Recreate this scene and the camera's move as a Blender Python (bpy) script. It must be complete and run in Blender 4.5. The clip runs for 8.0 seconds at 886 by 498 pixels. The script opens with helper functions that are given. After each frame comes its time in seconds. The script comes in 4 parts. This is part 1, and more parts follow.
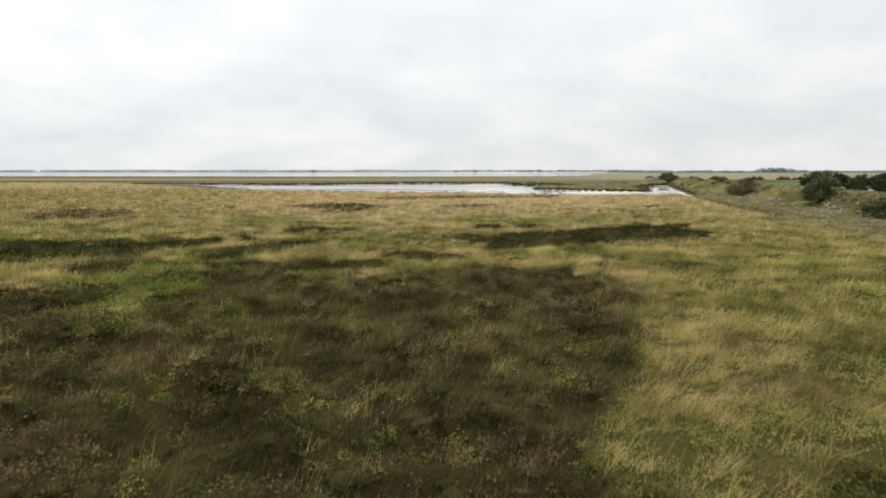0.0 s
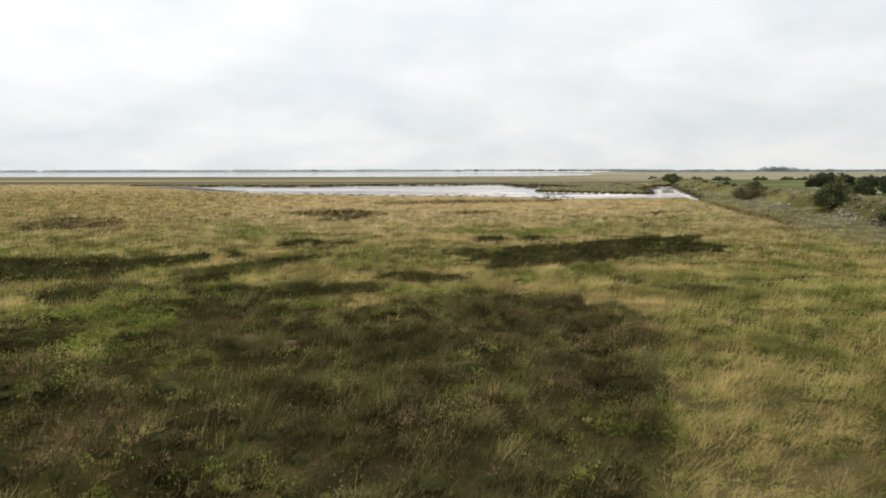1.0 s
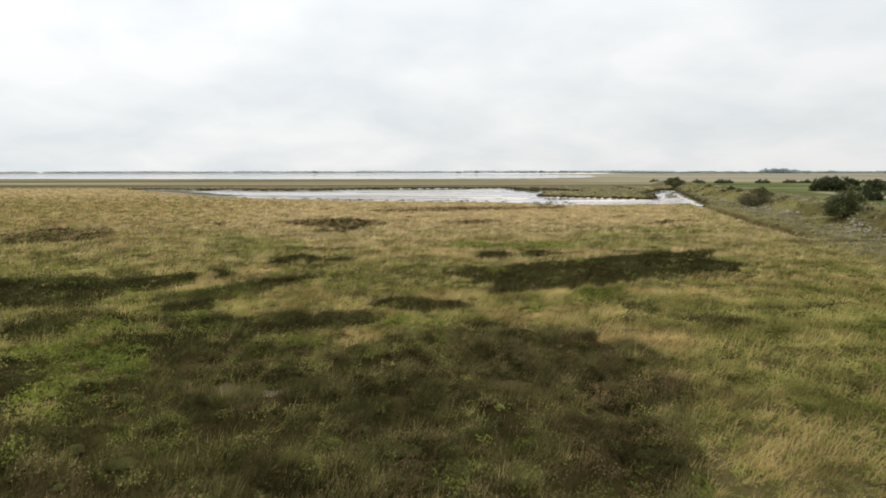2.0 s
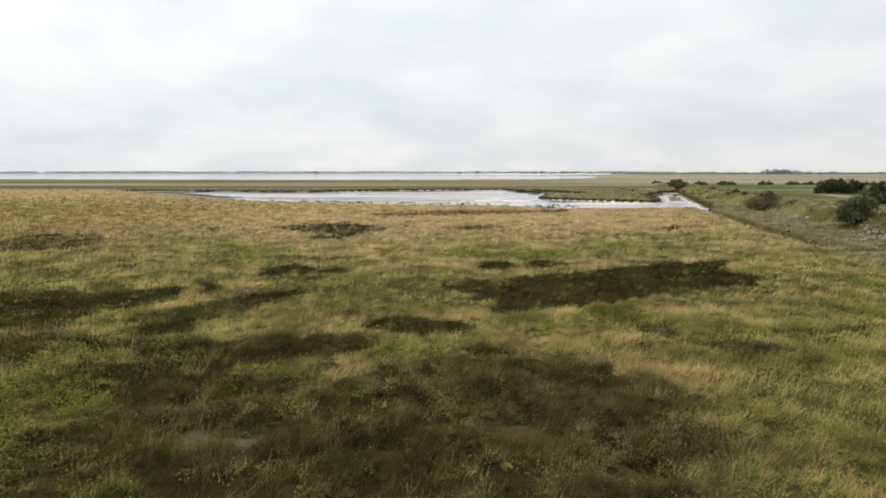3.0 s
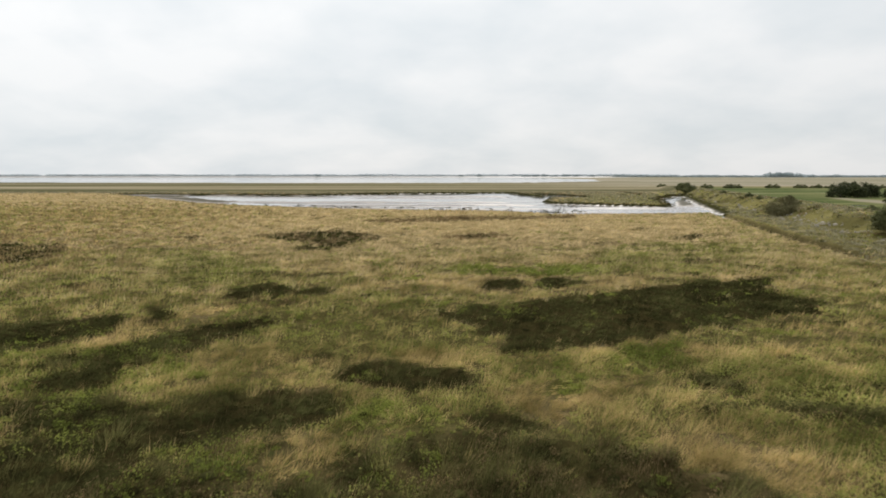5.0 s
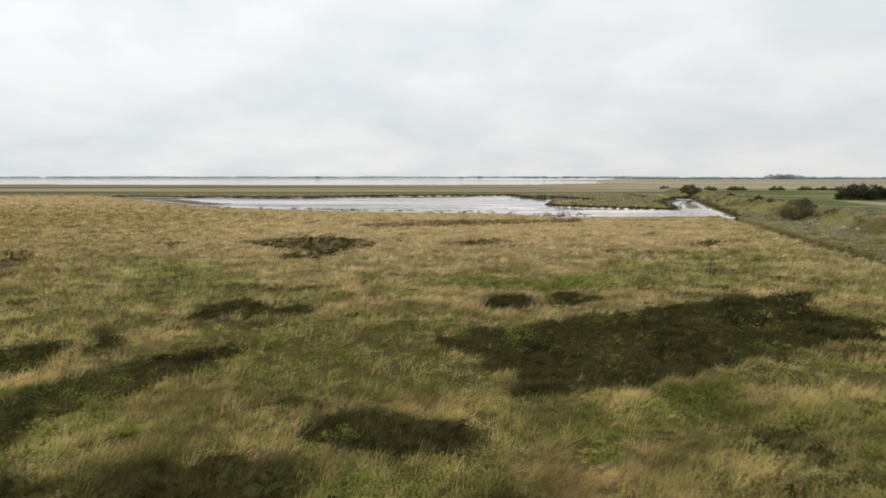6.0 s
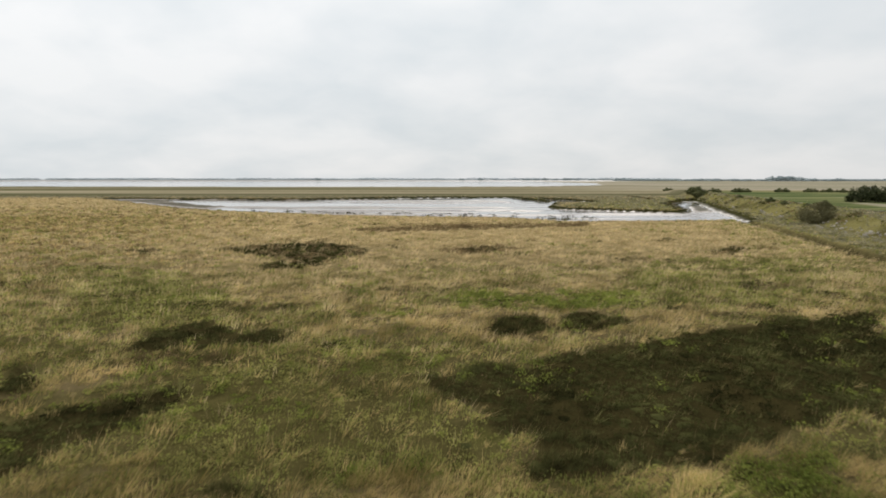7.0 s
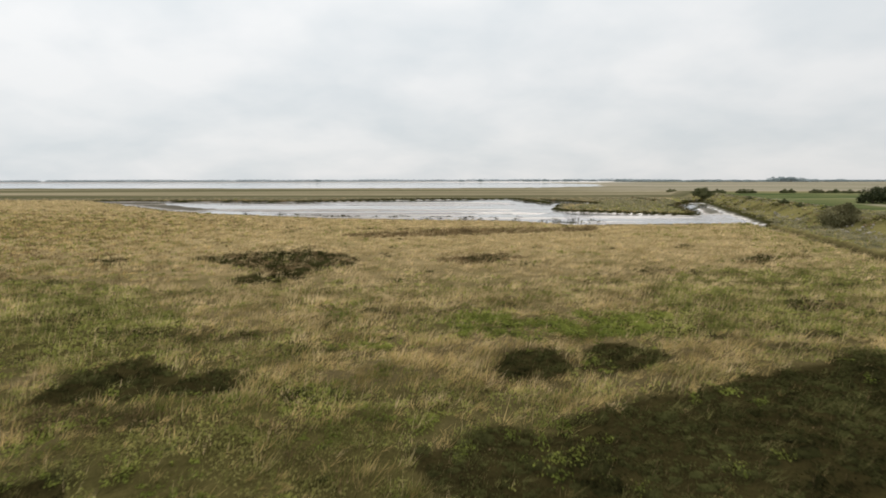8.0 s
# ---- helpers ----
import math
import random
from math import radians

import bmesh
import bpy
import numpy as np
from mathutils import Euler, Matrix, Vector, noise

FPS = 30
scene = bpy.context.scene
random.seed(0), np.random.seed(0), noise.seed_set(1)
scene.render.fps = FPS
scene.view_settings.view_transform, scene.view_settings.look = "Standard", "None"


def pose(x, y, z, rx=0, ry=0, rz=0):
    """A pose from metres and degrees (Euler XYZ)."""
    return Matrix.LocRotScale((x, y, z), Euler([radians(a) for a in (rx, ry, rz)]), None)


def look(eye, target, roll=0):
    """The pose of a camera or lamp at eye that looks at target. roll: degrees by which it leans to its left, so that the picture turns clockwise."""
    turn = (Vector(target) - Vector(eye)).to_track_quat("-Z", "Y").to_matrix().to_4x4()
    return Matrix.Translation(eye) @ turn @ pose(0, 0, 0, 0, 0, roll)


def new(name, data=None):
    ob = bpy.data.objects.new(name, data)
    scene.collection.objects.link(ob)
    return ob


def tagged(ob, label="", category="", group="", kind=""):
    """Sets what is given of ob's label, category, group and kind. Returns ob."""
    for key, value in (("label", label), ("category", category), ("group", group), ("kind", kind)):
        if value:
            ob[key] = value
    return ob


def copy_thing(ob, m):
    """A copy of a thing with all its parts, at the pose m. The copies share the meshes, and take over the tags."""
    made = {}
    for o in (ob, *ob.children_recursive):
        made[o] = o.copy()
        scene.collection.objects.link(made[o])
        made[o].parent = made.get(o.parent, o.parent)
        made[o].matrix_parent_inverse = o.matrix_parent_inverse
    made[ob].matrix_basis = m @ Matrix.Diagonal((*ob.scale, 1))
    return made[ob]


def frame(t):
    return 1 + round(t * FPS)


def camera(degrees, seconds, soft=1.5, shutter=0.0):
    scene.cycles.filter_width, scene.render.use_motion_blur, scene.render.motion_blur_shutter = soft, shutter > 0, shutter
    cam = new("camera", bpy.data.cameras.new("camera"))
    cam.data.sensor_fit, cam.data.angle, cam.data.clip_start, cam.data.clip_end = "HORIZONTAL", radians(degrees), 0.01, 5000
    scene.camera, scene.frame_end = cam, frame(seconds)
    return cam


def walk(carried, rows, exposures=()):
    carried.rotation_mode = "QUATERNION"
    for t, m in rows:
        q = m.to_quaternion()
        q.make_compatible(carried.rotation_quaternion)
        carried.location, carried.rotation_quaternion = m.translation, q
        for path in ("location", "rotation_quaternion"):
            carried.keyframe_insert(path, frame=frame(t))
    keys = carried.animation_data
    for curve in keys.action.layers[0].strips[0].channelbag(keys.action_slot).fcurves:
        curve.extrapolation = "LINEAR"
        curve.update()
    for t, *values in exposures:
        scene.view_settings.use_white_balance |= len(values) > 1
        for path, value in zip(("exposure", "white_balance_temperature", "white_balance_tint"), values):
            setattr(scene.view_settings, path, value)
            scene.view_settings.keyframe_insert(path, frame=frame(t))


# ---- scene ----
cam = camera(71.7, 8.0, soft=1.75, shutter=0.4)
PATH = [
    (0, (0.079, 1.381, 4.109), (0.095, 3.365, 3.857), -0.0),
    (0.5, (0.146, 2.42, 4.437), (0.16, 4.404, 4.184), -0.1),
    (1, (0.187, 3.453, 4.817), (0.198, 5.436, 4.563), -0.1),
    (1.5, (0.2, 4.443, 5.206), (0.21, 6.427, 4.955), -0.1),
    (3, (0.27, 7.401, 5.947), (0.277, 9.386, 5.698), 0.0),
    (3.5, (0.328, 8.411, 5.977), (0.333, 10.395, 5.73), 0.0),
    (4, (0.352, 9.651, 6.01), (0.358, 11.636, 5.765), 0.0),
    (4.5, (0.409, 11.16, 6.002), (0.413, 13.145, 5.76), 0.0),
    (6, (0.564, 16.795, 5.991), (0.565, 18.782, 5.758), -0.0),
    (6.5, (0.644, 19.08, 5.95), (0.645, 21.067, 5.721), -0.0),
    (7, (0.702, 21.436, 5.929), (0.702, 23.424, 5.702), 0.0),
    (7.5, (0.775, 23.85, 5.935), (0.776, 25.838, 5.711), -0.0),
    (8, (0.874, 26.358, 5.962), (0.873, 28.346, 5.739), -0.1),
]
walk(cam, [(t, look(eye, target, roll)) for t, eye, target, roll in PATH], [(0, 0.09), (3, 0.06), (6, -0.02), (8, -0.07)])

# ---- world and light: a bright overcast sky, a weak sun behind the cloud ----
SUN_EL, SUN_AZ = radians(38), radians(14)
world = bpy.data.worlds.new("overcast_sky")
scene.world = world
world.use_nodes = True
wn, wl = world.node_tree.nodes, world.node_tree.links
wn.clear()


def wnode(kind, **values):
    n = wn.new(kind)
    for k, v in values.items():
        n.inputs[k].default_value = v
    return n


sky = wn.new("ShaderNodeTexSky")
sky.sky_type, sky.sun_disc = "NISHITA", False
sky.sun_elevation, sky.sun_rotation = SUN_EL, SUN_AZ
tc = wn.new("ShaderNodeTexCoord")
sep = wn.new("ShaderNodeSeparateXYZ")
wl.new(tc.outputs["Generated"], sep.inputs[0])
# cloud deck seen in perspective: direction divided by its height
zc = wn.new("ShaderNodeMath"); zc.operation = "ADD"; zc.inputs[1].default_value = 0.34
wl.new(sep.outputs["Z"], zc.inputs[0])
dx = wn.new("ShaderNodeMath"); dx.operation = "DIVIDE"
wl.new(sep.outputs["X"], dx.inputs[0]); wl.new(zc.outputs[0], dx.inputs[1])
dy = wn.new("ShaderNodeMath"); dy.operation = "DIVIDE"
wl.new(sep.outputs["Y"], dy.inputs[0]); wl.new(zc.outputs[0], dy.inputs[1])
deck = wn.new("ShaderNodeCombineXYZ")
wl.new(dx.outputs[0], deck.inputs[0]); wl.new(dy.outputs[0], deck.inputs[1])
deck.inputs[2].default_value = 3.7
puffs = wnode("ShaderNodeTexNoise", Scale=2.6, Detail=4.5, Roughness=0.5, Distortion=0.15)
wl.new(deck.outputs[0], puffs.inputs["Vector"])
tone = wn.new("ShaderNodeValToRGB")
tone.color_ramp.elements[0].position, tone.color_ramp.elements[0].color = 0.30, (0.785, 0.833, 0.862, 1)
tone.color_ramp.elements[1].position, tone.color_ramp.elements[1].color = 0.64, (0.955, 0.965, 0.97, 1)
wl.new(puffs.outputs["Fac"], tone.inputs["Fac"])
# an overcast sky is greyer at the horizon and brighter towards the zenith
lift = wn.new("ShaderNodeMapRange")
lift.inputs["From Min"].default_value, lift.inputs["From Max"].default_value = 0.0, 0.95
lift.inputs["To Min"].default_value, lift.inputs["To Max"].default_value = 0.91, 1.55
wl.new(sep.outputs["Z"], lift.inputs["Value"])
# and a little brighter towards the west
west = wn.new("ShaderNodeMapRange")
west.inputs["From Min"].default_value, west.inputs["From Max"].default_value = -0.7, 0.7
west.inputs["To Min"].default_value, west.inputs["To Max"].default_value = 1.0, 0.865
wl.new(sep.outputs["X"], west.inputs["Value"])
level = wn.new("ShaderNodeMath"); level.operation = "MULTIPLY"
wl.new(lift.outputs["Result"], level.inputs[0]); wl.new(west.outputs["Result"], level.inputs[1])
deckc = wn.new("ShaderNodeVectorMath"); deckc.operation = "SCALE"
wl.new(tone.outputs["Color"], deckc.inputs[0]); wl.new(level.outputs[0], deckc.inputs["Scale"])
low = wn.new("ShaderNodeVectorMath"); low.operation = "SCALE"; low.inputs["Scale"].default_value = 0.10
wl.new(sky.outputs["Color"], low.inputs[0])
blend = wn.new("ShaderNodeMix"); blend.data_type = "RGBA"; blend.inputs["Factor"].default_value = 0.97
wl.new(low.outputs[0], blend.inputs["A"]); wl.new(deckc.outputs[0], blend.inputs["B"])
bg = wnode("ShaderNodeBackground", Strength=1.0)
wl.new(blend.outputs["Result"], bg.inputs["Color"])
wo = wn.new("ShaderNodeOutputWorld")
wl.new(bg.outputs[0], wo.inputs["Surface"])

sun = new("sun", bpy.data.lights.new("sun", "SUN"))
sun.data.energy, sun.data.angle, sun.data.color = 2.0, radians(22), (1.0, 0.96, 0.9)
sun.matrix_world = look((math.sin(SUN_AZ) * 60, math.cos(SUN_AZ) * 60, 60 * math.tan(SUN_EL)), (0, 0, 0))
scene.view_settings.exposure = 0.0


# ---- materials ----
def ramp_mat(name, stops, rough=0.9, patch_scale=1.7, spread=0.7, spec=0.04, bump=0.0, bump_scale=20.0, through_light=0.0, by_tuft=0.0):
    """A plant or mineral surface: tones by island, tinted by a slow noise over the place."""
    m = bpy.data.materials.new(name)
    m.use_nodes = True
    n, l = m.node_tree.nodes, m.node_tree.links
    b = n["Principled BSDF"]
    geo, tex = n.new("ShaderNodeNewGeometry"), n.new("ShaderNodeTexCoord")
    slow = n.new("ShaderNodeTexNoise"); slow.inputs["Scale"].default_value = patch_scale; slow.inputs["Detail"].default_value = 4
    l.new(geo.outputs["Position"], slow.inputs["Vector"])
    slow.inputs["Roughness"].default_value = 0.62
    wider = n.new("ShaderNodeMapRange"); wider.inputs["From Min"].default_value, wider.inputs["From Max"].default_value = 0.39, 0.62
    # growth varies over a few metres as well as from tuft to tuft
    broad = n.new("ShaderNodeTexNoise"); broad.inputs["Scale"].default_value = patch_scale * 0.26; broad.inputs["Detail"].default_value = 3
    l.new(geo.outputs["Position"], broad.inputs["Vector"])
    both = n.new("ShaderNodeMix"); both.inputs["Factor"].default_value = 0.62
    l.new(slow.outputs["Fac"], both.inputs["A"]); l.new(broad.outputs["Fac"], both.inputs["B"])
    l.new(both.outputs["Result"], wider.inputs["Value"])
    # the leaves of one tuft share a tone
    tuft = n.new("ShaderNodeAttribute"); tuft.attribute_name = "tuft"
    each = n.new("ShaderNodeMix"); each.inputs["Factor"].default_value = by_tuft
    l.new(geo.outputs["Random Per Island"], each.inputs["A"]); l.new(tuft.outputs["Fac"], each.inputs["B"])
    mixv = n.new("ShaderNodeMix"); mixv.inputs["Factor"].default_value = spread
    l.new(each.outputs["Result"], mixv.inputs["A"]); l.new(wider.outputs["Result"], mixv.inputs["B"])
    r = n.new("ShaderNodeValToRGB")
    e = r.color_ramp.elements
    for i, c in enumerate(stops):
        p = i / (len(stops) - 1)
        el = e[0] if i == 0 else e[1] if i == len(stops) - 1 else e.new(p)
        el.position, el.color = p, (*c, 1)
    l.new(mixv.outputs["Result"], r.inputs["Fac"])
    l.new(r.outputs["Color"], b.inputs["Base Color"])
    b.inputs["Roughness"].default_value, b.inputs["Specular IOR Level"].default_value = rough, spec
    if through_light:
        thin, join = n.new("ShaderNodeBsdfTranslucent"), n.new("ShaderNodeMixShader")
        l.new(r.outputs["Color"], thin.inputs["Color"])
        join.inputs["Fac"].default_value = through_light
        l.new(b.outputs[0], join.inputs[1]); l.new(thin.outputs[0], join.inputs[2])
        l.new(join.outputs[0], n["Material Output"].inputs["Surface"])
    if bump:
        fine = n.new("ShaderNodeTexNoise"); fine.inputs["Scale"].default_value = bump_scale; fine.inputs["Detail"].default_value = 6
        l.new(geo.outputs["Position"], fine.inputs["Vector"])
        bp = n.new("ShaderNodeBump"); bp.inputs["Strength"].default_value = bump; bp.inputs["Distance"].default_value = 0.05
        l.new(fine.outputs["Fac"], bp.inputs["Height"]); l.new(bp.outputs["Normal"], b.inputs["Normal"])
    return m


STRAW = [(0.22, 0.168, 0.062), (0.56, 0.415, 0.182), (0.88, 0.68, 0.40)]
# turf greens with the haze of distance mixed into the colour
TURF_HAZED = [(0.085, 0.086, 0.045), (0.215, 0.205, 0.12), (0.43, 0.385, 0.25)]
GREEN = [(0.055, 0.070, 0.012), (0.185, 0.20, 0.042), (0.43, 0.42, 0.125)]
LUSH = [(0.055, 0.078, 0.012), (0.165, 0.198, 0.030), (0.34, 0.365, 0.080)]
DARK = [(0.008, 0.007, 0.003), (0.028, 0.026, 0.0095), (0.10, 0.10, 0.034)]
BROWN = [(0.032, 0.021, 0.010), (0.13, 0.088, 0.040), (0.40, 0.285, 0.14)]
SEDGE = [(0.009, 0.0095, 0.003), (0.058, 0.059, 0.020), (0.29, 0.268, 0.098)]
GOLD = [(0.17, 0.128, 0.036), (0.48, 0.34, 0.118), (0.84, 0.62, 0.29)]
SAGE = [(0.07, 0.068, 0.016), (0.20, 0.185, 0.052), (0.40, 0.355, 0.125)]
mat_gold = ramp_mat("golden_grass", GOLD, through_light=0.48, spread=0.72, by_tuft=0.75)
mat_straw = ramp_mat("dry_grass", STRAW, through_light=0.48, spread=0.72, by_tuft=0.75)
mat_green = ramp_mat("green_grass", GREEN, through_light=0.48, spread=0.72, by_tuft=0.75)
mat_sedge = ramp_mat("dark_sedge", SEDGE, through_light=0.3, spread=0.7, by_tuft=0.75)
mat_hazed_turf = ramp_mat("hazed_turf", TURF_HAZED, through_light=0.4, spread=0.72, by_tuft=0.75)
mat_lush = ramp_mat("lush_plants", LUSH, through_light=0.3, spread=0.5, by_tuft=0.65)
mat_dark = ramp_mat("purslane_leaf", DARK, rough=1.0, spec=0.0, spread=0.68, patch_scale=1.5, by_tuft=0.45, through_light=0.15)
mat_sage = ramp_mat("grey_green_leaf", SAGE, through_light=0.2, spread=0.45, by_tuft=0.6)
mat_brown = ramp_mat("seeded_stems", BROWN, spread=0.6, through_light=0.3, by_tuft=0.6)
mat_bush = ramp_mat("bush_leaf", [(0.05, 0.06, 0.024), (0.105, 0.115, 0.046), (0.20, 0.20, 0.09)], rough=0.6)
mat_hedge = ramp_mat("hedge_leaf", [(0.022, 0.03, 0.014), (0.05, 0.06, 0.027), (0.10, 0.11, 0.05)], rough=0.65)
mat_bush_dry = ramp_mat("bush_leaf_olive", [(0.07, 0.068, 0.03), (0.145, 0.138, 0.06), (0.26, 0.235, 0.12)], rough=0.65)
# leaf tones lifted to blue-grey: the distance haze is painted into them
mat_hazed_wood = ramp_mat("hazed_wood_leaf", [(0.27, 0.325, 0.335), (0.345, 0.405, 0.415), (0.43, 0.48, 0.49)], spread=0.3, patch_scale=0.02)
# the far shore's pallor is aerial haze put into the base colour
mat_hazed_shore = ramp_mat("hazed_dune_scrub", [(0.44, 0.49, 0.515), (0.51, 0.56, 0.58), (0.58, 0.625, 0.64)], patch_scale=0.02)
mat_bark = ramp_mat("bark", [(0.07, 0.055, 0.04), (0.12, 0.10, 0.075)], rough=0.9, bump=0.6, bump_scale=12)
mat_stone = ramp_mat("pale_stone", [(0.12, 0.105, 0.08), (0.22, 0.195, 0.155), (0.36, 0.325, 0.265)], rough=0.85, spread=0.3, bump=0.5, bump_scale=6)


def ground_material():
    m = bpy.data.materials.new("marsh_ground")
    m.use_nodes = True
    n, l = m.node_tree.nodes, m.node_tree.links
    b = n["Principled BSDF"]
    geo = n.new("ShaderNodeNewGeometry")

    def noise_at(scale, detail=5.0, stretch=(1, 1, 1)):
        mp = n.new("ShaderNodeVectorMath"); mp.operation = "MULTIPLY"; mp.inputs[1].default_value = stretch
        l.new(geo.outputs["Position"], mp.inputs[0])
        t = n.new("ShaderNodeTexNoise"); t.inputs["Scale"].default_value = scale
        t.inputs["Detail"].default_value = detail; t.inputs["Roughness"].default_value = 0.6
        l.new(mp.outputs[0], t.inputs["Vector"])
        return t.outputs["Fac"]

    def ramp(fac, stops, lo=0.28, hi=0.72):
        r = n.new("ShaderNodeValToRGB")
        e = r.color_ramp.elements
        for i, c in enumerate(stops):
            p = lo + (hi - lo) * i / (len(stops) - 1)
            el = e[0] if i == 0 else e[1] if i == len(stops) - 1 else e.new(p)
            el.position, el.color = p, (*c, 1)
        l.new(fac, r.inputs["Fac"])
        return r.outputs["Color"]

    def over(a, bcol, fac):
        x = n.new("ShaderNodeMix"); x.data_type = "RGBA"
        l.new(fac, x.inputs["Factor"]); l.new(a, x.inputs["A"]); l.new(bcol, x.inputs["B"])
        return x.outputs["Result"]

    grain = noise_at(13.0, 8.0)
    tuft = noise_at(1.3, 6.0)
    wide = noise_at(0.35, 5.0, (0.45, 1, 1))
    vary = n.new("ShaderNodeMix"); vary.inputs["Factor"].default_value = 0.5
    l.new(grain, vary.inputs["A"]); l.new(wide, vary.inputs["B"])
    v = vary.outputs["Result"]
    vary2 = n.new("ShaderNodeMix"); vary2.inputs["Factor"].default_value = 0.5
    l.new(grain, vary2.inputs["A"]); l.new(tuft, vary2.inputs["B"])
    v2 = vary2.outputs["Result"]
    a1, a2 = n.new("ShaderNodeAttribute"), n.new("ShaderNodeAttribute")
    a1.attribute_name, a2.attribute_name = "cover_plants", "cover_land"
    s1, s2 = n.new("ShaderNodeSeparateColor"), n.new("ShaderNodeSeparateColor")
    l.new(a1.outputs["Color"], s1.inputs[0]); l.new(a2.outputs["Color"], s2.inputs[0])
    # plant tones scaled to 0.5-0.62: the canopy's self-shadow is painted into the ground
    c = ramp(v, [tuple(0.31 * (a + b) for a, b in zip(q, r)) for q, r in zip(STRAW, GOLD)])
    c = over(c, ramp(v2, [tuple(0.6 * k for k in q) for q in GREEN]), s1.outputs["Green"])
    c = over(c, ramp(v2, [tuple(0.6 * k for k in q) for q in LUSH]), s1.outputs["Blue"])
    c = over(c, ramp(noise_at(0.022, 6.0, (0.09, 1, 1)), [(0.065, 0.066, 0.032), (0.165, 0.153, 0.080), (0.28, 0.237, 0.155)], 0.36, 0.64), s2.outputs["Blue"])
    c = over(c, ramp(v2, [tuple(0.5 * k for k in q) for q in BROWN]), a1.outputs["Alpha"])
    c = over(c, ramp(v2, [tuple(0.6 * k for k in q) for q in DARK]), s1.outputs["Red"])
    c = over(c, ramp(noise_at(0.085, 6.0, (0.22, 1, 1)), [(0.036, 0.064, 0.022), (0.07, 0.102, 0.036), (0.17, 0.165, 0.075)], 0.40, 0.62), s2.outputs["Green"])
    c = over(c, ramp(noise_at(0.8, 7.0, (0.3, 1, 1)), [(0.08, 0.066, 0.057), (0.20, 0.168, 0.152), (0.33, 0.282, 0.262)]), s2.outputs["Red"])
    c = over(c, ramp(noise_at(0.02, 4.0, (0.12, 1, 1)), [(0.14, 0.142, 0.08), (0.25, 0.225, 0.155), (0.35, 0.295, 0.23)], 0.34, 0.66), a2.outputs["Alpha"])
    # dark plant litter, blackened further to paint the shade between tufts
    litter_shade = ramp(v2, [(0.010, 0.008, 0.0035), (0.024, 0.018, 0.007), (0.05, 0.037, 0.014)])
    a4 = n.new("ShaderNodeAttribute"); a4.attribute_name = "cover_sage"
    c = over(c, ramp(v2, [tuple(0.6 * k for k in q) for q in SAGE]), a4.outputs["Fac"])
    a3 = n.new("ShaderNodeAttribute"); a3.attribute_name = "cover_litter_shade"
    c = over(c, litter_shade, a3.outputs["Fac"])
    a5 = n.new("ShaderNodeAttribute"); a5.attribute_name = "cover_bare"
    c = over(c, ramp(v2, [(0.05, 0.037, 0.024), (0.12, 0.088, 0.06), (0.21, 0.16, 0.115)]), a5.outputs["Fac"])
    l.new(c, b.inputs["Base Color"])
    wet = n.new("ShaderNodeMapRange")
    wet.inputs["To Min"].default_value, wet.inputs["To Max"].default_value = 0.95, 0.13
    l.new(s2.outputs["Red"], wet.inputs["Value"]); l.new(wet.outputs["Result"], b.inputs["Roughness"])
    gloss = n.new("ShaderNodeMath"); gloss.operation = "MULTIPLY"; gloss.inputs[1].default_value = 0.5
    l.new(s2.outputs["Red"], gloss.inputs[0]); l.new(gloss.outputs[0], b.inputs["Specular IOR Level"])
    bp = n.new("ShaderNodeBump"); bp.inputs["Distance"].default_value = 0.12
    even = n.new("ShaderNodeMapRange")
    even.inputs["To Min"].default_value, even.inputs["To Max"].default_value = 0.7, 0.12
    l.new(s2.outputs["Red"], even.inputs["Value"]); l.new(even.outputs["Result"], bp.inputs["Strength"])
    l.new(v2, bp.inputs["Height"]); l.new(bp.outputs["Normal"], b.inputs["Normal"])
    return m


mat_ground = ground_material()


def water_material(name, wave, chop=0.08, depth=0.02, rough=0.08):
    m = bpy.data.materials.new(name)
    m.use_nodes = True
    n, l = m.node_tree.nodes, m.node_tree.links
    b = n["Principled BSDF"]
    b.inputs["Base Color"].default_value = (0.10, 0.10, 0.095, 1)
    b.inputs["Roughness"].default_value, b.inputs["IOR"].default_value = rough, 1.333
    geo = n.new("ShaderNodeNewGeometry")
    t = n.new("ShaderNodeTexNoise"); t.inputs["Scale"].default_value = wave; t.inputs["Detail"].default_value = 4
    l.new(geo.outputs["Position"], t.inputs["Vector"])
    bp = n.new("ShaderNodeBump"); bp.inputs["Strength"].default_value = chop; bp.inputs["Distance"].default_value = depth
    l.new(t.outputs["Fac"], bp.inputs["Height"]); l.new(bp.outputs["Normal"], b.inputs["Normal"])
    return m


mat_water = water_material("still_water", 2.0)
mat_bay = water_material("rippled_bay", 0.5, 0.15, 0.05, 0.05)


# ---- the plan: covers of the marsh ----
def lattice(ix, iy, seed):
    h = (ix.astype(np.int64) * 374761393 + iy.astype(np.int64) * 668265263 + seed * 974634777) & 0x7FFFFFFF
    h = ((h ^ (h >> 13)) * 1274126177) & 0x7FFFFFFF
    return ((h ^ (h >> 16)) & 0xFFFF) / 65535.0


def vnoise(x, y, size, seed):
    x, y = x / size, y / size
    ix, iy = np.floor(x), np.floor(y)
    fx, fy = x - ix, y - iy
    fx, fy = fx * fx * (3 - 2 * fx), fy * fy * (3 - 2 * fy)
    a, b = lattice(ix, iy, seed), lattice(ix + 1, iy, seed)
    c, d = lattice(ix, iy + 1, seed), lattice(ix + 1, iy + 1, seed)
    return (a * (1 - fx) + b * fx) * (1 - fy) + (c * (1 - fx) + d * fx) * fy


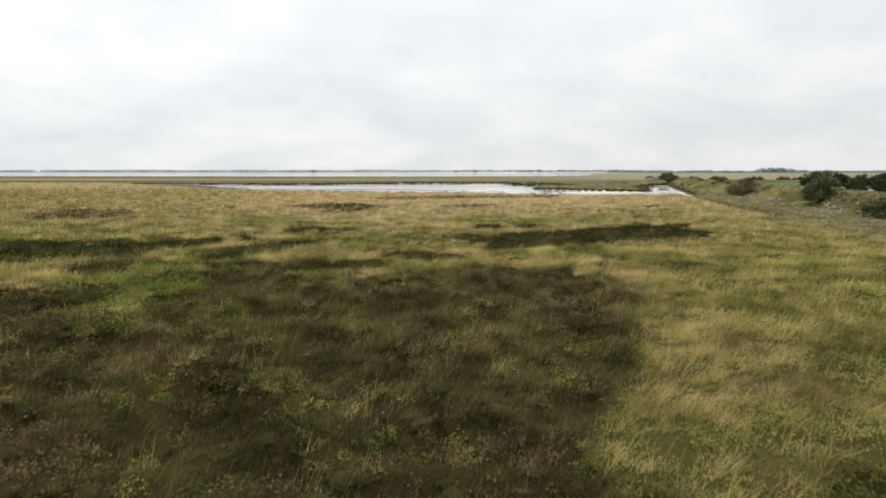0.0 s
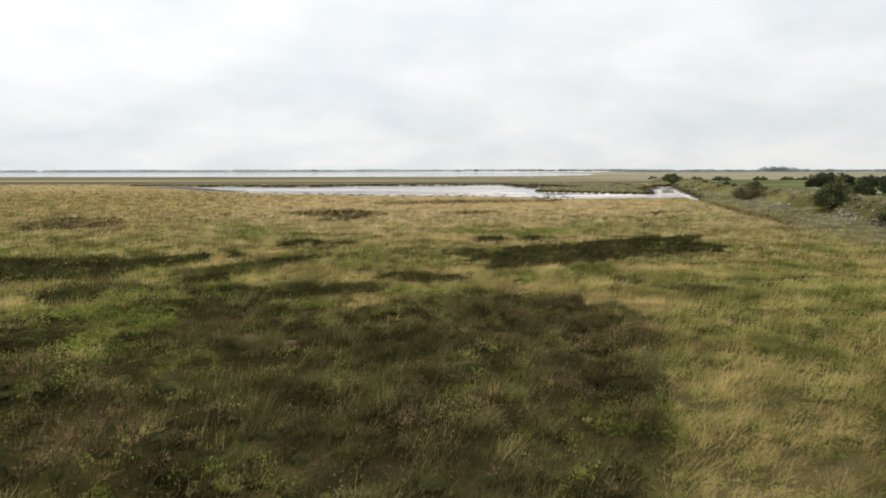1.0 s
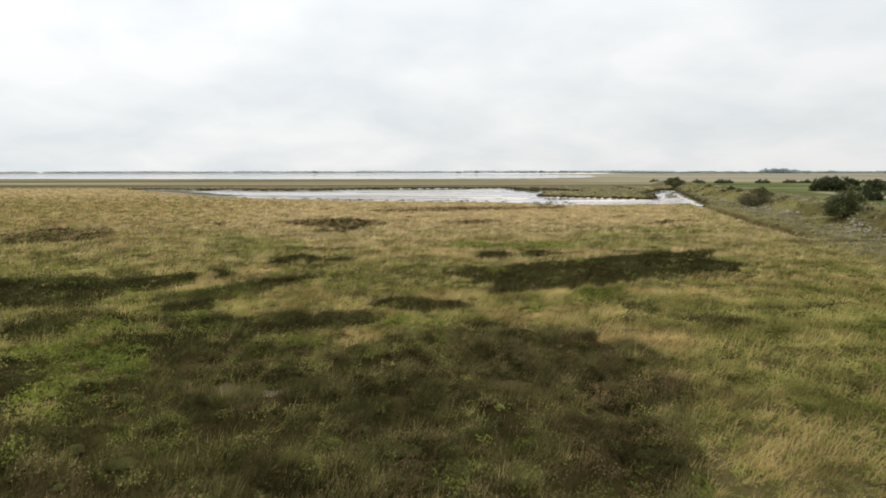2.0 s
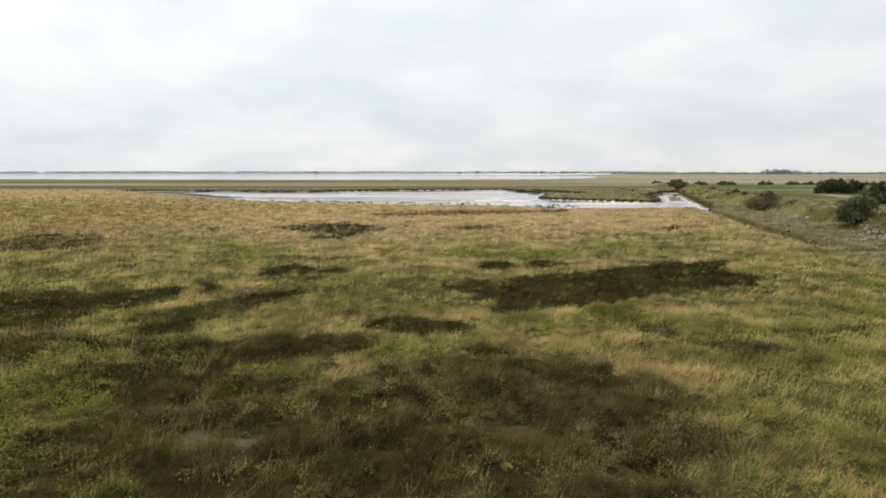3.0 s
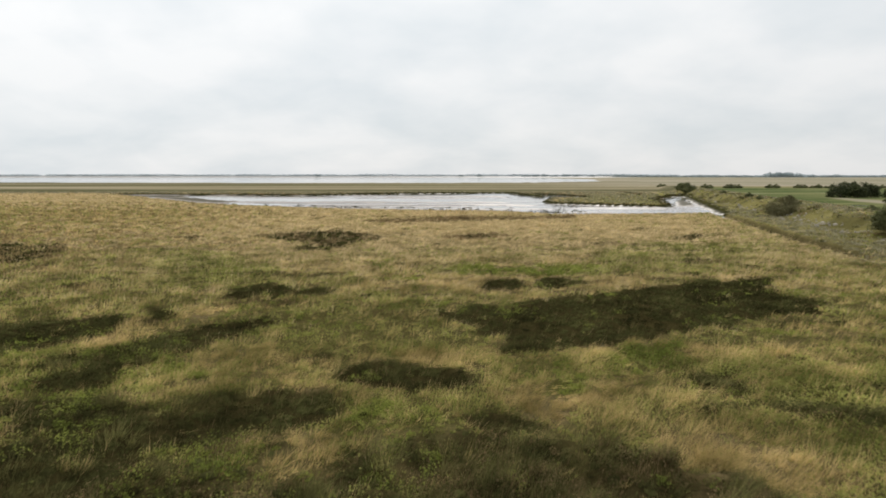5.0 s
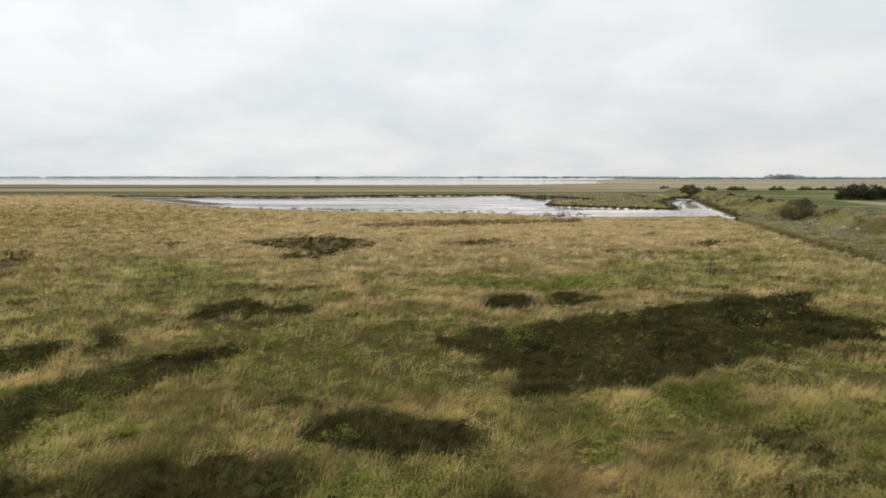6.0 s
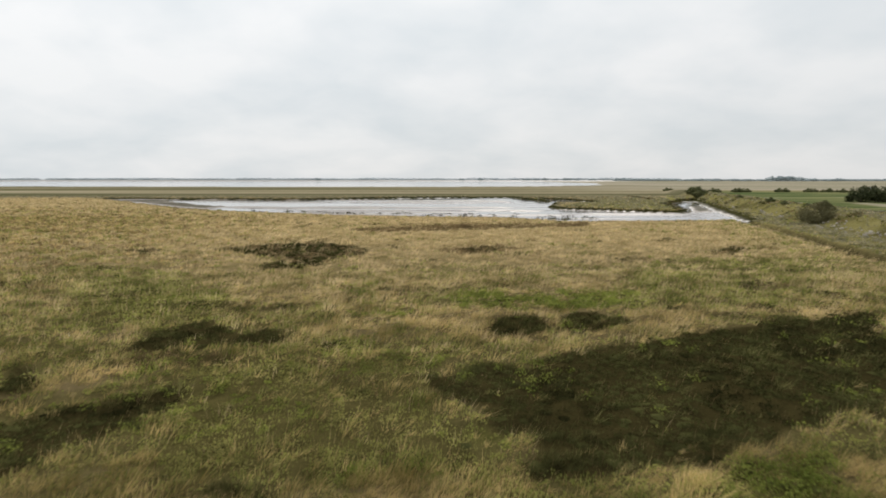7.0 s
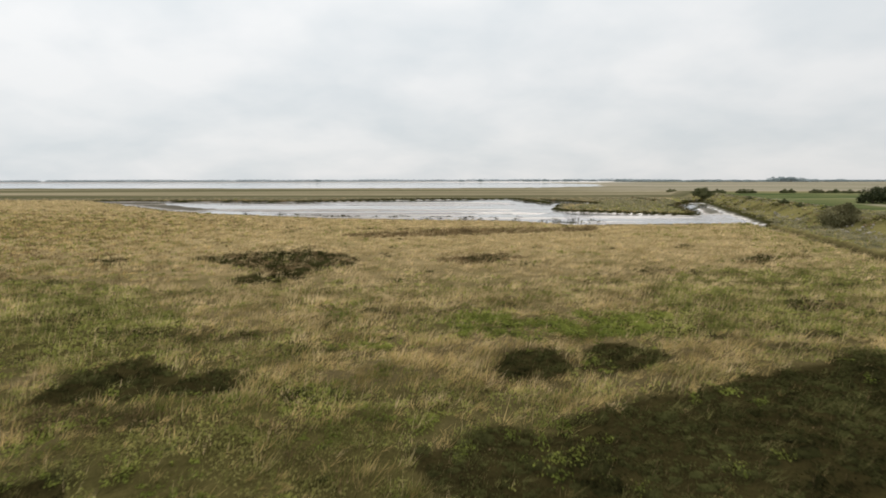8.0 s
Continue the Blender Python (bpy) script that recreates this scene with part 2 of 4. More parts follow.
def fbm(x, y, size, seed, octaves=3):
    out, amp, tot = 0, 1.0, 0
    for k in range(octaves):
        out = out + amp * vnoise(x, y, size / 2 ** k, seed + 17 * k)
        tot, amp = tot + amp, amp * 0.5
    return out / tot


def smooth(a, b, v):
    t = np.clip((v - a) / (b - a), 0, 1)
    return t * t * (3 - 2 * t)


PATCHES = []


def patch(kind, *outline):
    PATCHES.append((kind, np.array(outline)))


patch("dark", (0.2, 39.3), (2.1, 40.6), (3.2, 40.4), (5.7, 42.1), (8.5, 43.4), (11.6, 45.0), (14.9, 46.4), (19.7, 48.2), (18.6, 46.0), (17.0, 44.0), (16.9, 42.5), (18.7, 41.3), (16.5, 38.3), (14.3, 38.7), (12.5, 37.3), (11.5, 35.9), (10.8, 36.5), (9.3, 35.0), (7.6, 34.5), (6.0, 33.3), (4.8, 33.3), (3.3, 32.8), (2.2, 33.3), (2.6, 35.0), (1.4, 36.9), (0.5, 37.5))
patch("dark", (-10.2, 42.3), (-10.5, 43.0), (-10.4, 44.4), (-10.3, 45.6), (-9.0, 45.9), (-8.0, 45.2), (-6.9, 44.4), (-5.9, 45.0), (-5.0, 44.4), (-4.9, 43.5), (-5.5, 43.0), (-6.9, 42.8), (-8.1, 42.2), (-9.3, 41.9))
patch("dark", (-18.5, 72.3), (-15.9, 76.0), (-12.6, 77.6), (-7.7, 76.4), (-4.7, 70.7), (-6.1, 67.2), (-8.2, 66.1), (-8.1, 62.6), (-9.2, 61.8), (-11.0, 61.2), (-12.3, 64.0), (-10.4, 66.1), (-14.6, 69.7))
patch("brown", (0.7, 72.7), (3.9, 76.0), (7.7, 73.7), (5.6, 70.7), (1.9, 69.8))
patch("dark", (1.5, 72.7), (3.8, 74.4), (6.8, 73.4), (5.3, 71.3), (2.3, 71.0))
patch("dark", (22.7, 72.0), (26.1, 74.8), (26.5, 72.0), (23.0, 69.2))
patch("dark", (17.2, 55.5), (18.8, 56.5), (20.1, 55.1), (19.1, 53.8), (17.2, 53.4))
patch("dark", (-26.0, 72.0), (-23.1, 73.0), (-22.2, 70.4), (-24.7, 70.4))
patch("brown", (-10.3, 41.2), (-9.6, 41.5), (-7.8, 41.3), (-6.1, 41.5), (-7.1, 40.7), (-9.4, 39.9))
patch("sage", (-8.1, 39.9), (-5.5, 41.6), (-2.9, 40.1), (-0.3, 41.1), (0.2, 39.6), (0.5, 37.8), (-0.0, 37.1), (-5.8, 37.1), (-5.9, 38.3))
patch("brown", (-3.7, 40.8), (-2.8, 40.8), (-1.4, 39.1), (-0.8, 37.1), (-1.5, 37.1), (-2.9, 39.3))
patch("sage", (-5.7, 35.3), (-4.8, 38.4), (-1.3, 40.1), (0.1, 37.9), (0.9, 35.3), (1.3, 33.7), (-0.7, 32.6), (-3.5, 32.8), (-5.0, 32.8))
patch("dark", (-10.8, 32.9), (-11.3, 33.7), (-11.4, 34.5), (-10.0, 35.3), (-9.2, 36.5), (-8.3, 37.5), (-6.8, 38.3), (-6.4, 37.5), (-6.9, 35.4), (-7.6, 34.5), (-8.7, 33.4), (-9.8, 32.7))
patch("dark", (-10.8, 31.9), (-10.0, 31.9), (-9.6, 31.4), (-9.8, 30.5))
patch("dark", (-2.8, 30.7), (-2.6, 31.5), (-1.4, 31.9), (-0.3, 31.7), (-0.0, 31.0), (0.8, 31.0), (1.6, 30.5), (1.4, 29.7), (-0.2, 29.4), (-1.2, 29.6), (-2.3, 30.1))
patch("dark", (-7.3, 27.2), (-6.4, 27.8), (-5.0, 28.3), (-4.2, 29.7), (-2.7, 29.3), (-2.3, 27.9), (-2.9, 26.7), (-4.0, 26.4), (-5.1, 25.4), (-6.2, 25.5))
patch("dark", (-10.4, 27.4), (-9.1, 27.8), (-7.2, 26.9), (-7.4, 26.2), (-9.5, 26.4))
patch("dark", (-12.7, 28.8), (-11.1, 27.8), (-10.8, 27.0), (-11.4, 27.0))
patch("dark", (-11.4, 30.2), (-10.7, 31.4), (-9.3, 30.8), (-9.3, 29.4), (-10.6, 29.4))
patch("dark", (-10.3, 25.4), (-9.0, 25.8), (-8.1, 24.5), (-9.2, 23.9))
patch("dark", (0.7, 27.4), (1.7, 28.0), (2.7, 27.4), (2.9, 26.6), (1.7, 26.4))
patch("lush", (-4.4, 24.2), (-4.4, 25.5), (-3.3, 26.1), (-2.2, 25.5), (-2.1, 24.0), (-3.2, 23.6))
patch("lush", (-2.3, 27.4), (-1.3, 28.6), (0.7, 28.3), (1.2, 27.4), (-0.5, 26.8), (-1.7, 26.8))
patch("lush", (-8.7, 25.1), (-7.5, 24.7), (-6.7, 23.6), (-7.5, 23.6))
patch("lush", (-11.6, 23.4), (-10.6, 24.8), (-8.9, 23.4), (-7.9, 22.2), (-8.9, 21.5), (-10.5, 21.8))
patch("lush", (2.9, 30.5), (4.4, 31.2), (4.2, 29.4), (3.0, 28.6))
patch("lush", (6.1, 33.2), (8.8, 34.1), (8.8, 33.3), (7.2, 32.0), (5.9, 32.0))
patch("dark", (7.2, 30.0), (8.0, 30.7), (9.2, 30.7), (9.2, 29.7), (8.8, 28.7), (8.2, 28.9), (7.8, 29.4))
patch("dark", (7.8, 27.5), (8.4, 28.1), (8.8, 27.9), (8.3, 27.5))
patch("straw", (4.7, 30.5), (6.3, 31.2), (7.0, 29.7), (8.2, 28.6), (7.5, 27.5), (3.3, 27.5), (4.2, 29.4))
patch("dark", (-6.1, 22.1), (-4.9, 22.3), (-3.1, 22.1), (-3.2, 21.2), (-4.6, 20.7), (-5.7, 20.6))
patch("bare", (-5.4, 20.2), (-4.3, 20.7), (-3.4, 21.1), (-2.9, 20.6), (-3.9, 20.1), (-5.1, 19.9))
patch("brown", (2.7, 18.9), (4.1, 20.5), (5.6, 20.5), (6.3, 19.9), (5.4, 19.1), (3.7, 18.4), (2.8, 18.0))
patch("brown", (-7.5, 14.2), (-7.2, 15.9), (-6.0, 15.9), (-5.6, 14.5), (-5.6, 12.8), (-6.2, 12.3))
patch("straw", (-7.3, 14.2), (-7.1, 15.6), (-6.6, 15.6), (-5.9, 13.6), (-6.3, 12.7))
patch("dark", (-11.5, 18.4), (-9.0, 17.8), (-6.8, 17.8), (-5.6, 16.0), (-7.7, 15.6), (-9.1, 14.9))
patch("dark", (-13.4, 21.1), (-12.1, 22.6), (-10.1, 21.4), (-10.5, 19.1), (-11.6, 18.5))
patch("lush", (-11.2, 21.4), (-10.3, 23.6), (-8.0, 21.8), (-6.9, 19.2), (-9.0, 19.9))
patch("dark", (2.8, 15.6), (3.6, 15.4), (3.9, 14.1), (3.1, 13.4), (2.7, 14.1))
patch("dark", (2.4, 12.7), (3.5, 12.7), (3.0, 11.4), (1.7, 11.1), (1.2, 11.6))
patch("dark", (-30.0, 34.8), (-24.0, 37.0), (-18.3, 37.6), (-14.9, 37.2), (-12.7, 38.3), (-12.0, 35.9), (-13.4, 33.5), (-14.8, 31.7), (-16.6, 30.0), (-20.5, 26.0))
patch("green", (-26.1, 63.3), (-16.0, 60.3), (-10.2, 52.4), (-8.6, 47.0), (-12.7, 44.5))
patch("sage", (-18.3, 52.4), (-12.2, 52.4), (-8.6, 48.6), (-9.4, 46.7), (-13.5, 45.7))
patch("straw", (-6.6, 33.3), (-6.0, 35.9), (-4.5, 32.8), (-4.5, 31.3), (-5.9, 31.6))
patch("green", (14.5, 63.3), (20.3, 66.9), (31.4, 68.3), (17.9, 49.4), (13.8, 48.6), (11.0, 49.4), (8.5, 48.6), (9.8, 54.8))
patch("mixed", (-10.0, 21.1), (-8.2, 20.7), (-6.7, 21.3), (-4.5, 20.4), (-2.0, 20.6), (-1.6, 17.8), (-7.7, 17.8))
patch("mixed", (-6.6, 23.3), (-5.6, 25.0), (-3.0, 23.5), (-1.7, 24.6), (-0.8, 26.1), (1.0, 26.3), (2.7, 26.1), (4.4, 26.1), (5.3, 25.0), (6.5, 23.9), (7.0, 22.9), (6.8, 22.4), (5.2, 21.7), (-7.7, 21.8), (-8.8, 23.4))
patch("lush", (0.8, 35.2), (1.9, 35.6), (2.0, 34.5), (0.8, 34.5))
patch("straw", (2.8, 19.2), (4.2, 20.4), (5.2, 19.4), (4.7, 18.1), (3.1, 18.1))
patch("lush", (-11.5, 22.8), (-10.0, 24.9), (-8.0, 23.4), (-8.1, 21.3), (-10.3, 21.0))
patch("dark", (2.4, 45.6), (3.3, 47.6), (4.8, 47.0), (5.5, 45.1), (4.5, 43.9), (2.5, 43.8))
patch("brown", (2.0, 45.1), (3.3, 47.6), (4.8, 47.0), (5.5, 45.1), (4.5, 43.5), (2.3, 43.3))
patch("dark", (5.2, 46.2), (6.9, 48.2), (8.4, 47.4), (8.8, 46.0), (7.0, 44.8), (5.4, 44.5))
patch("dark", (-13.7, 40.8), (-12.1, 40.2), (-10.9, 38.2), (-11.4, 37.7))
patch("dark", (-9.3, 34.7), (-8.9, 36.1), (-7.8, 37.5), (-6.8, 39.0), (-6.5, 37.8), (-7.0, 36.0), (-7.4, 34.8), (-8.1, 33.1))
patch("green", (3.4, 30.0), (5.3, 32.7), (8.2, 33.5), (10.8, 32.3), (18.2, 35.2), (8.5, 21.7), (7.0, 21.7), (8.0, 25.3), (8.7, 27.0), (10.2, 30.0), (7.8, 30.6), (5.1, 29.4))
patch("mosaic", (-17.0, 28.2), (-13.9, 29.5), (-8.7, 28.5), (-5.3, 27.0), (-3.2, 25.9), (-4.2, 23.0), (-6.4, 21.8), (-13.0, 21.5))
patch("dark", (-37.9, 58.3), (-37.9, 66.4), (-30.5, 63.7), (-27.2, 54.5), (-31.5, 52.4), (-33.6, 52.5))
patch("mixed", (-7.5, 19.6), (-6.7, 22.3), (-4.3, 23.4), (-1.6, 24.5), (1.3, 24.5), (2.7, 23.5), (4.9, 24.2), (6.3, 21.2), (5.1, 16.2), (3.5, 12.3), (2.3, 9.8), (2.2, 8.4), (2.0, 7.2), (-2.1, 7.2), (-5.6, 7.3), (-11.9, 12.1), (-9.2, 14.1), (-11.2, 17.5), (-9.0, 18.2))
patch("mixed", (-15.5, 20.5), (-13.4, 22.6), (-11.4, 22.1), (-11.1, 19.6), (-6.5, 17.2), (-8.2, 15.3), (-10.4, 14.1))
patch("brown", (-10.5, 93.0), (1.9, 100.8), (20.0, 104.5), (18.5, 98.3), (5.0, 93.7), (-7.0, 89.6))
patch("lush", (-13.0, 21.8), (-12.4, 24.6), (-8.5, 24.0), (-7.7, 20.4), (-10.4, 19.2))
patch("lush", (-10.0, 23.4), (-9.7, 24.6), (-8.5, 23.4), (-8.7, 21.9))
patch("green", (7.6, 22.7), (14.0, 29.9), (19.9, 28.0), (14.6, 18.0), (6.8, 16.2))
patch("lush", (0.8, 52.5), (2.8, 54.2), (10.8, 53.0), (9.5, 49.5), (1.2, 48.6))
patch("lush", (-3.7, 47.7), (-1.2, 49.5), (-1.2, 47.0))
patch("straw", (5.0, 27.3), (8.5, 29.9), (7.8, 24.5), (5.8, 22.7))
patch("brown", (3.0, 18.1), (3.8, 19.9), (4.8, 19.1), (4.1, 17.4))
patch("brown", (3.7, 20.5), (5.7, 21.5), (7.6, 20.5), (5.9, 19.7), (3.8, 19.7))
patch("straw", (5.7, 18.0), (8.5, 18.4), (8.2, 13.9), (5.8, 9.7), (3.8, 8.6), (3.1, 9.7), (3.3, 12.0))
patch("straw", (10.0, 32.9), (12.5, 34.8), (15.4, 33.8), (12.7, 30.6), (10.5, 31.3))
patch("straw", (-9.0, 29.3), (-7.1, 33.5), (-5.3, 31.9), (-6.0, 29.7), (-7.5, 27.8))
patch("lush", (-5.3, 9.3), (-4.8, 9.8), (-3.5, 8.8), (-3.5, 8.3), (-4.8, 8.3))
patch("dark", (-3.1, 10.6), (-0.6, 11.0), (2.2, 11.0), (2.4, 9.8), (2.1, 8.3), (2.0, 7.2), (-2.7, 7.2), (-3.2, 8.8))
patch("straw", (0.3, 40.9), (3.6, 44.1), (9.2, 46.1), (12.4, 48.8), (11.9, 47.2), (8.8, 44.5), (3.4, 42.7), (0.5, 39.6))
patch("dark", (66.8, 241.8), (63.5, 205.5), (60.2, 195.9), (62.7, 228.1))
patch("bar", (66.6, 176.5), (46.7, 113.5), (46.0, 114.0), (65.6, 176.5))
patch("bar", (57.6, 163.0), (60.4, 164.0), (53.0, 141.0), (49.6, 139.5))
patch("bar", (-82.2, 189.3), (-70.1, 185.5), (-49.2, 160.8), (-51.1, 153.4), (-60.3, 163.4))
patch("bar", (-96.6, 201.6), (-87.5, 206.2), (-73.5, 193.2), (-80.7, 189.3))
patch("green", (27.0, 157.9), (48.0, 206.1), (75.8, 222.6), (66.1, 183.9), (46.6, 135.4), (36.2, 147.9))
patch("path", (111.0, 189.8), (115.1, 180.6), (109.6, 157.9), (107.9, 143.1), (98.9, 143.1), (103.2, 164.8))
patch("green", (10.0, 31.9), (17.2, 36.6), (20.0, 34.0), (14.0, 22.9), (7.6, 17.8), (5.8, 18.3), (7.3, 23.0))
patch("pond", (-106.0, 212.4), (-55.2, 151.5), (-43.6, 140.5), (-17.2, 125.0), (11.4, 117.5), (18.8, 109.5), (35.8, 110.5), (46.4, 111.0), (67.5, 176.5), (76.0, 207.7), (66.0, 192.0), (55.0, 172.0), (52.0, 158.0), (46.4, 137.0), (42.9, 136.2), (25.4, 149.9), (25.3, 161.9), (31.2, 186.8), (23.0, 234.6), (-14.4, 222.9), (-43.2, 207.6), (-80.3, 212.4))
patch("pond", (31.7, 217.5), (42.5, 190.6), (39.0, 179.8), (29.8, 183.2))
patch("bay", (-655.7, 543.0), (-371.2, 543.2), (-124.9, 508.1), (53.7, 525.2), (153.8, 631.9), (233.1, 946.3), (229.2, 1532.2), (-1909.4, 1531.1))


def inside(outline, x, y, reach):
    """Distance to a patch's edge, positive within it; -reach where it is farther off."""
    d = np.full(x.shape, -float(reach))
    lo, hi = outline.min(0) - reach, outline.max(0) + reach
    k = np.nonzero((x > lo[0]) & (x < hi[0]) & (y > lo[1]) & (y < hi[1]))[0]
    if not len(k):
        return d
    px, py = x[k], y[k]
    best, odd = np.full(px.shape, 1e9), np.zeros(px.shape, bool)
    for (ax, ay), (bx, by) in zip(outline, np.roll(outline, -1, 0)):
        ex, ey = bx - ax, by - ay
        t = np.clip(((px - ax) * ex + (py - ay) * ey) / (ex * ex + ey * ey + 1e-9), 0, 1)
        best = np.minimum(best, np.hypot(px - ax - t * ex, py - ay - t * ey))
        cross = (ay > py) != (by > py)
        odd ^= cross & (px < ax + (py - ay) / (by - ay + 1e-12) * ex)
    d[k] = np.where(odd, best, -best)
    return d


def cover(kind, x, y, soft=0.5):
    out = np.zeros(x.shape)
    span = np.clip(y / 40.0, 0.5, 2.0)
    wx = x + (fbm(x, y, 1.8, 5) - 0.5) * 0.8 * span
    wy = y + (fbm(x, y, 1.8, 9) - 0.5) * 0.85 * span
    for k, outline in PATCHES:
        if k == kind:
            out = np.maximum(out, smooth(-soft, soft, inside(outline, wx, wy, 6.0)))
    return out


def basin(kind, x, y, rough=2.0, reach=16.0):
    out = np.full(x.shape, -reach)
    wx, wy = x + (fbm(x, y, 7.0, 21) - 0.5) * rough, y + (fbm(x, y, 7.0, 23) - 0.5) * rough
    for k, outline in PATCHES:
        if k == kind:
            out = np.maximum(out, inside(outline, wx, wy, reach))
    return out


def dike_u(x, y):
    """Metres across the dike, from the line on which its bushes stand; positive inland."""
    return x - (43.0 + (y - 72.0) * 0.252) + (fbm(x, y, 12.0, 31) - 0.5) * 1.6


DIKE_FAR = 330.0


def plants(x, y):
    """Shares of dark shrub, green, lush and brown cover at each place."""
    n1, n2, n3 = fbm(x, y, 3.2, 41), fbm(x, y, 1.1, 43), fbm(x * 0.5, y, 6.0, 47)
    near = 1 - smooth(30, 78, y)
    heath = smooth(0.25, 0.75, cover("mixed", x, y, 1.0) + (n2 - 0.5) * 1.3)
    dark = smooth(0.3, 0.7, cover("dark", x, y, 0.65) + (n2 - 0.5) * 0.75)
    dark = np.maximum(dark, heath * (0.55 + 0.4 * smooth(0.42, 0.60, fbm(x, y, 1.5, 49))))
    speck = smooth(0.66, 0.74, fbm(x * 0.45, y, 1.7, 53)) * (0.3 + 0.4 * near)
    dark = np.maximum(dark, speck * 0.75)
    u = dike_u(x, y)
    side = smooth(-20, -6, u) * (1 - smooth(122, 160, y))
    green = np.clip(smooth(0.45, 0.57, n3 * 0.40 + n1 * 0.42 + n2 * 0.18 + 0.07 * near - 0.05 * (1 - near)), 0, 1) * (0.14 + 0.58 * near)
    green = np.maximum(green, cover("green", x, y, 1.0) * (0.4 + 0.6 * smooth(0.25, 0.6, n2)))
    green = np.maximum(green, side * 0.55)
    green = np.maximum(green, smooth(-10, -4, u) * (1 - smooth(200, 300, y)) * 0.62)
    straw = cover("straw", x, y, 0.9) * smooth(0.22, 0.55, fbm(x, y, 2.0, 67))
    green, dark = green * (1 - 0.42 * straw), dark * (1 - 0.85 * straw)
    lush = cover("lush", x, y, 0.6) * smooth(0.25, 0.55, n2)
    lush = np.maximum(lush, near * 0.5 * smooth(0.58, 0.68, fbm(x * 0.7, y, 2.4, 59)))
    brown = np.maximum(cover("brown", x, y, 0.6) * 0.85, np.maximum(heath * 0.95, 0.8 * dark) * smooth(0.50, 0.62, fbm(x, y, 1.6, 61)) * 0.8)
    mosaic = cover("mosaic", x, y, 1.2)
    m1, m2 = fbm(x * 0.8, y, 1.9, 101), fbm(x * 0.8, y, 1.7, 103)
    dark = np.maximum(dark, mosaic * 0.95 * smooth(0.45, 0.53, m1))
    lush = np.maximum(lush, mosaic * 0.85 * smooth(0.46, 0.54, m2) * (1 - smooth(0.45, 0.53, m1)))
    brown = np.maximum(brown, mosaic * 0.8 * smooth(0.50, 0.60, fbm(x, y, 1.3, 107)))
    slope = smooth(-3.5, 0.5, u) * (1 - smooth(150, 260, y))
    dark = np.maximum(dark, slope * 0.6 * smooth(0.44, 0.60, fbm(x, y, 2.6, 63)))
    lush = np.maximum(lush, slope * 0.10 * smooth(0.35, 0.6, fbm(x, y, 4.0, 69)))
    sage = smooth(0.3, 0.7, cover("sage", x, y, 0.9) + (n1 - 0.5) * 0.9) * (1 - dark)
    sage = np.maximum(sage, 0.12 * smooth(-9, -2, u) * (1 - smooth(150, 260, y)))
    patchy = smooth(0.52, 0.60, fbm(x * 0.8, y, 2.8, 113)) * 0.45 * near * (1 - dark)
    sage = np.maximum(sage, patchy)
    open_ground = 1 - cover("bare", x, y, 0.3)
    return dark * open_ground, green, lush * open_ground, brown * open_ground, sage


def terrain(x, y, crown=True):
    """Height of the ground, with the low crown of the plants on it."""
    h = (fbm(x, y, 9.0, 71) - 0.5) * 0.12
    if crown:
        fine = 1 - smooth(60, 130, y)
        heath = cover("mixed", x, y)
        h = h + fine * (fbm(x, y, 0.8, 73, 2) - 0.45) * (0.30 + 0.5 * heath) + fine * 0.06 * heath
    u = dike_u(x, y)
    along = (y > -60) & (y < DIKE_FAR + 40)
    fade = 1 - smooth(DIKE_FAR - 60, DIKE_FAR, y)
    bank = smooth(-0.9, 3.2, u) * 1.6 - smooth(6.5, 15.0, u) * 2.05
    h = np.where(along, h + bank * fade - 0.45 * smooth(8.0, 18.0, u) * (1 - fade), h - 0.45 * smooth(8, 18, u))
    ditch = (1 - smooth(0.5, 1.4, np.abs(u + 8.0))) * smooth(54, 66, y) * (1 - smooth(112, 117, y))
    h = h - 1.0 * ditch
    s = basin("pond", x, y)
    bed = -0.545 + (fbm(x * 0.14, y, 5.0, 81, 4) - 0.50) * 0.46
    bed = bed + 0.12 * (1 - smooth(11, 22, s)) * (1 - smooth(136, 146, y))
    ridge = smooth(0.53, 0.60, fbm(x * 0.10, y * 0.8, 4.5, 85, 4))
    bed = bed + 0.20 * ridge * smooth(6.0, 12.0, s) + 0.30 * cover("bar", x, y, 0.4)
    h = h + (bed - h) * smooth(-0.4, 0.6, s)
    b = basin("bay", x, y, 30.0, 60.0)
    h = h + (-1.4 - h) * smooth(-12, 12, b)
    return h, ditch, s, b


def steps(*runs):
    """Grid lines: runs of (start, end, spacing); a spacing below zero grows geometrically."""
    out = []
    for a, b, d in runs:
        if d > 0:
            out.extend(np.arange(a, b, d))
        else:
            k = int(-d)
            out.extend(a + (b - a) * ((1.12 ** np.arange(k) - 1) / (1.12 ** k - 1)))
    return np.array(out)


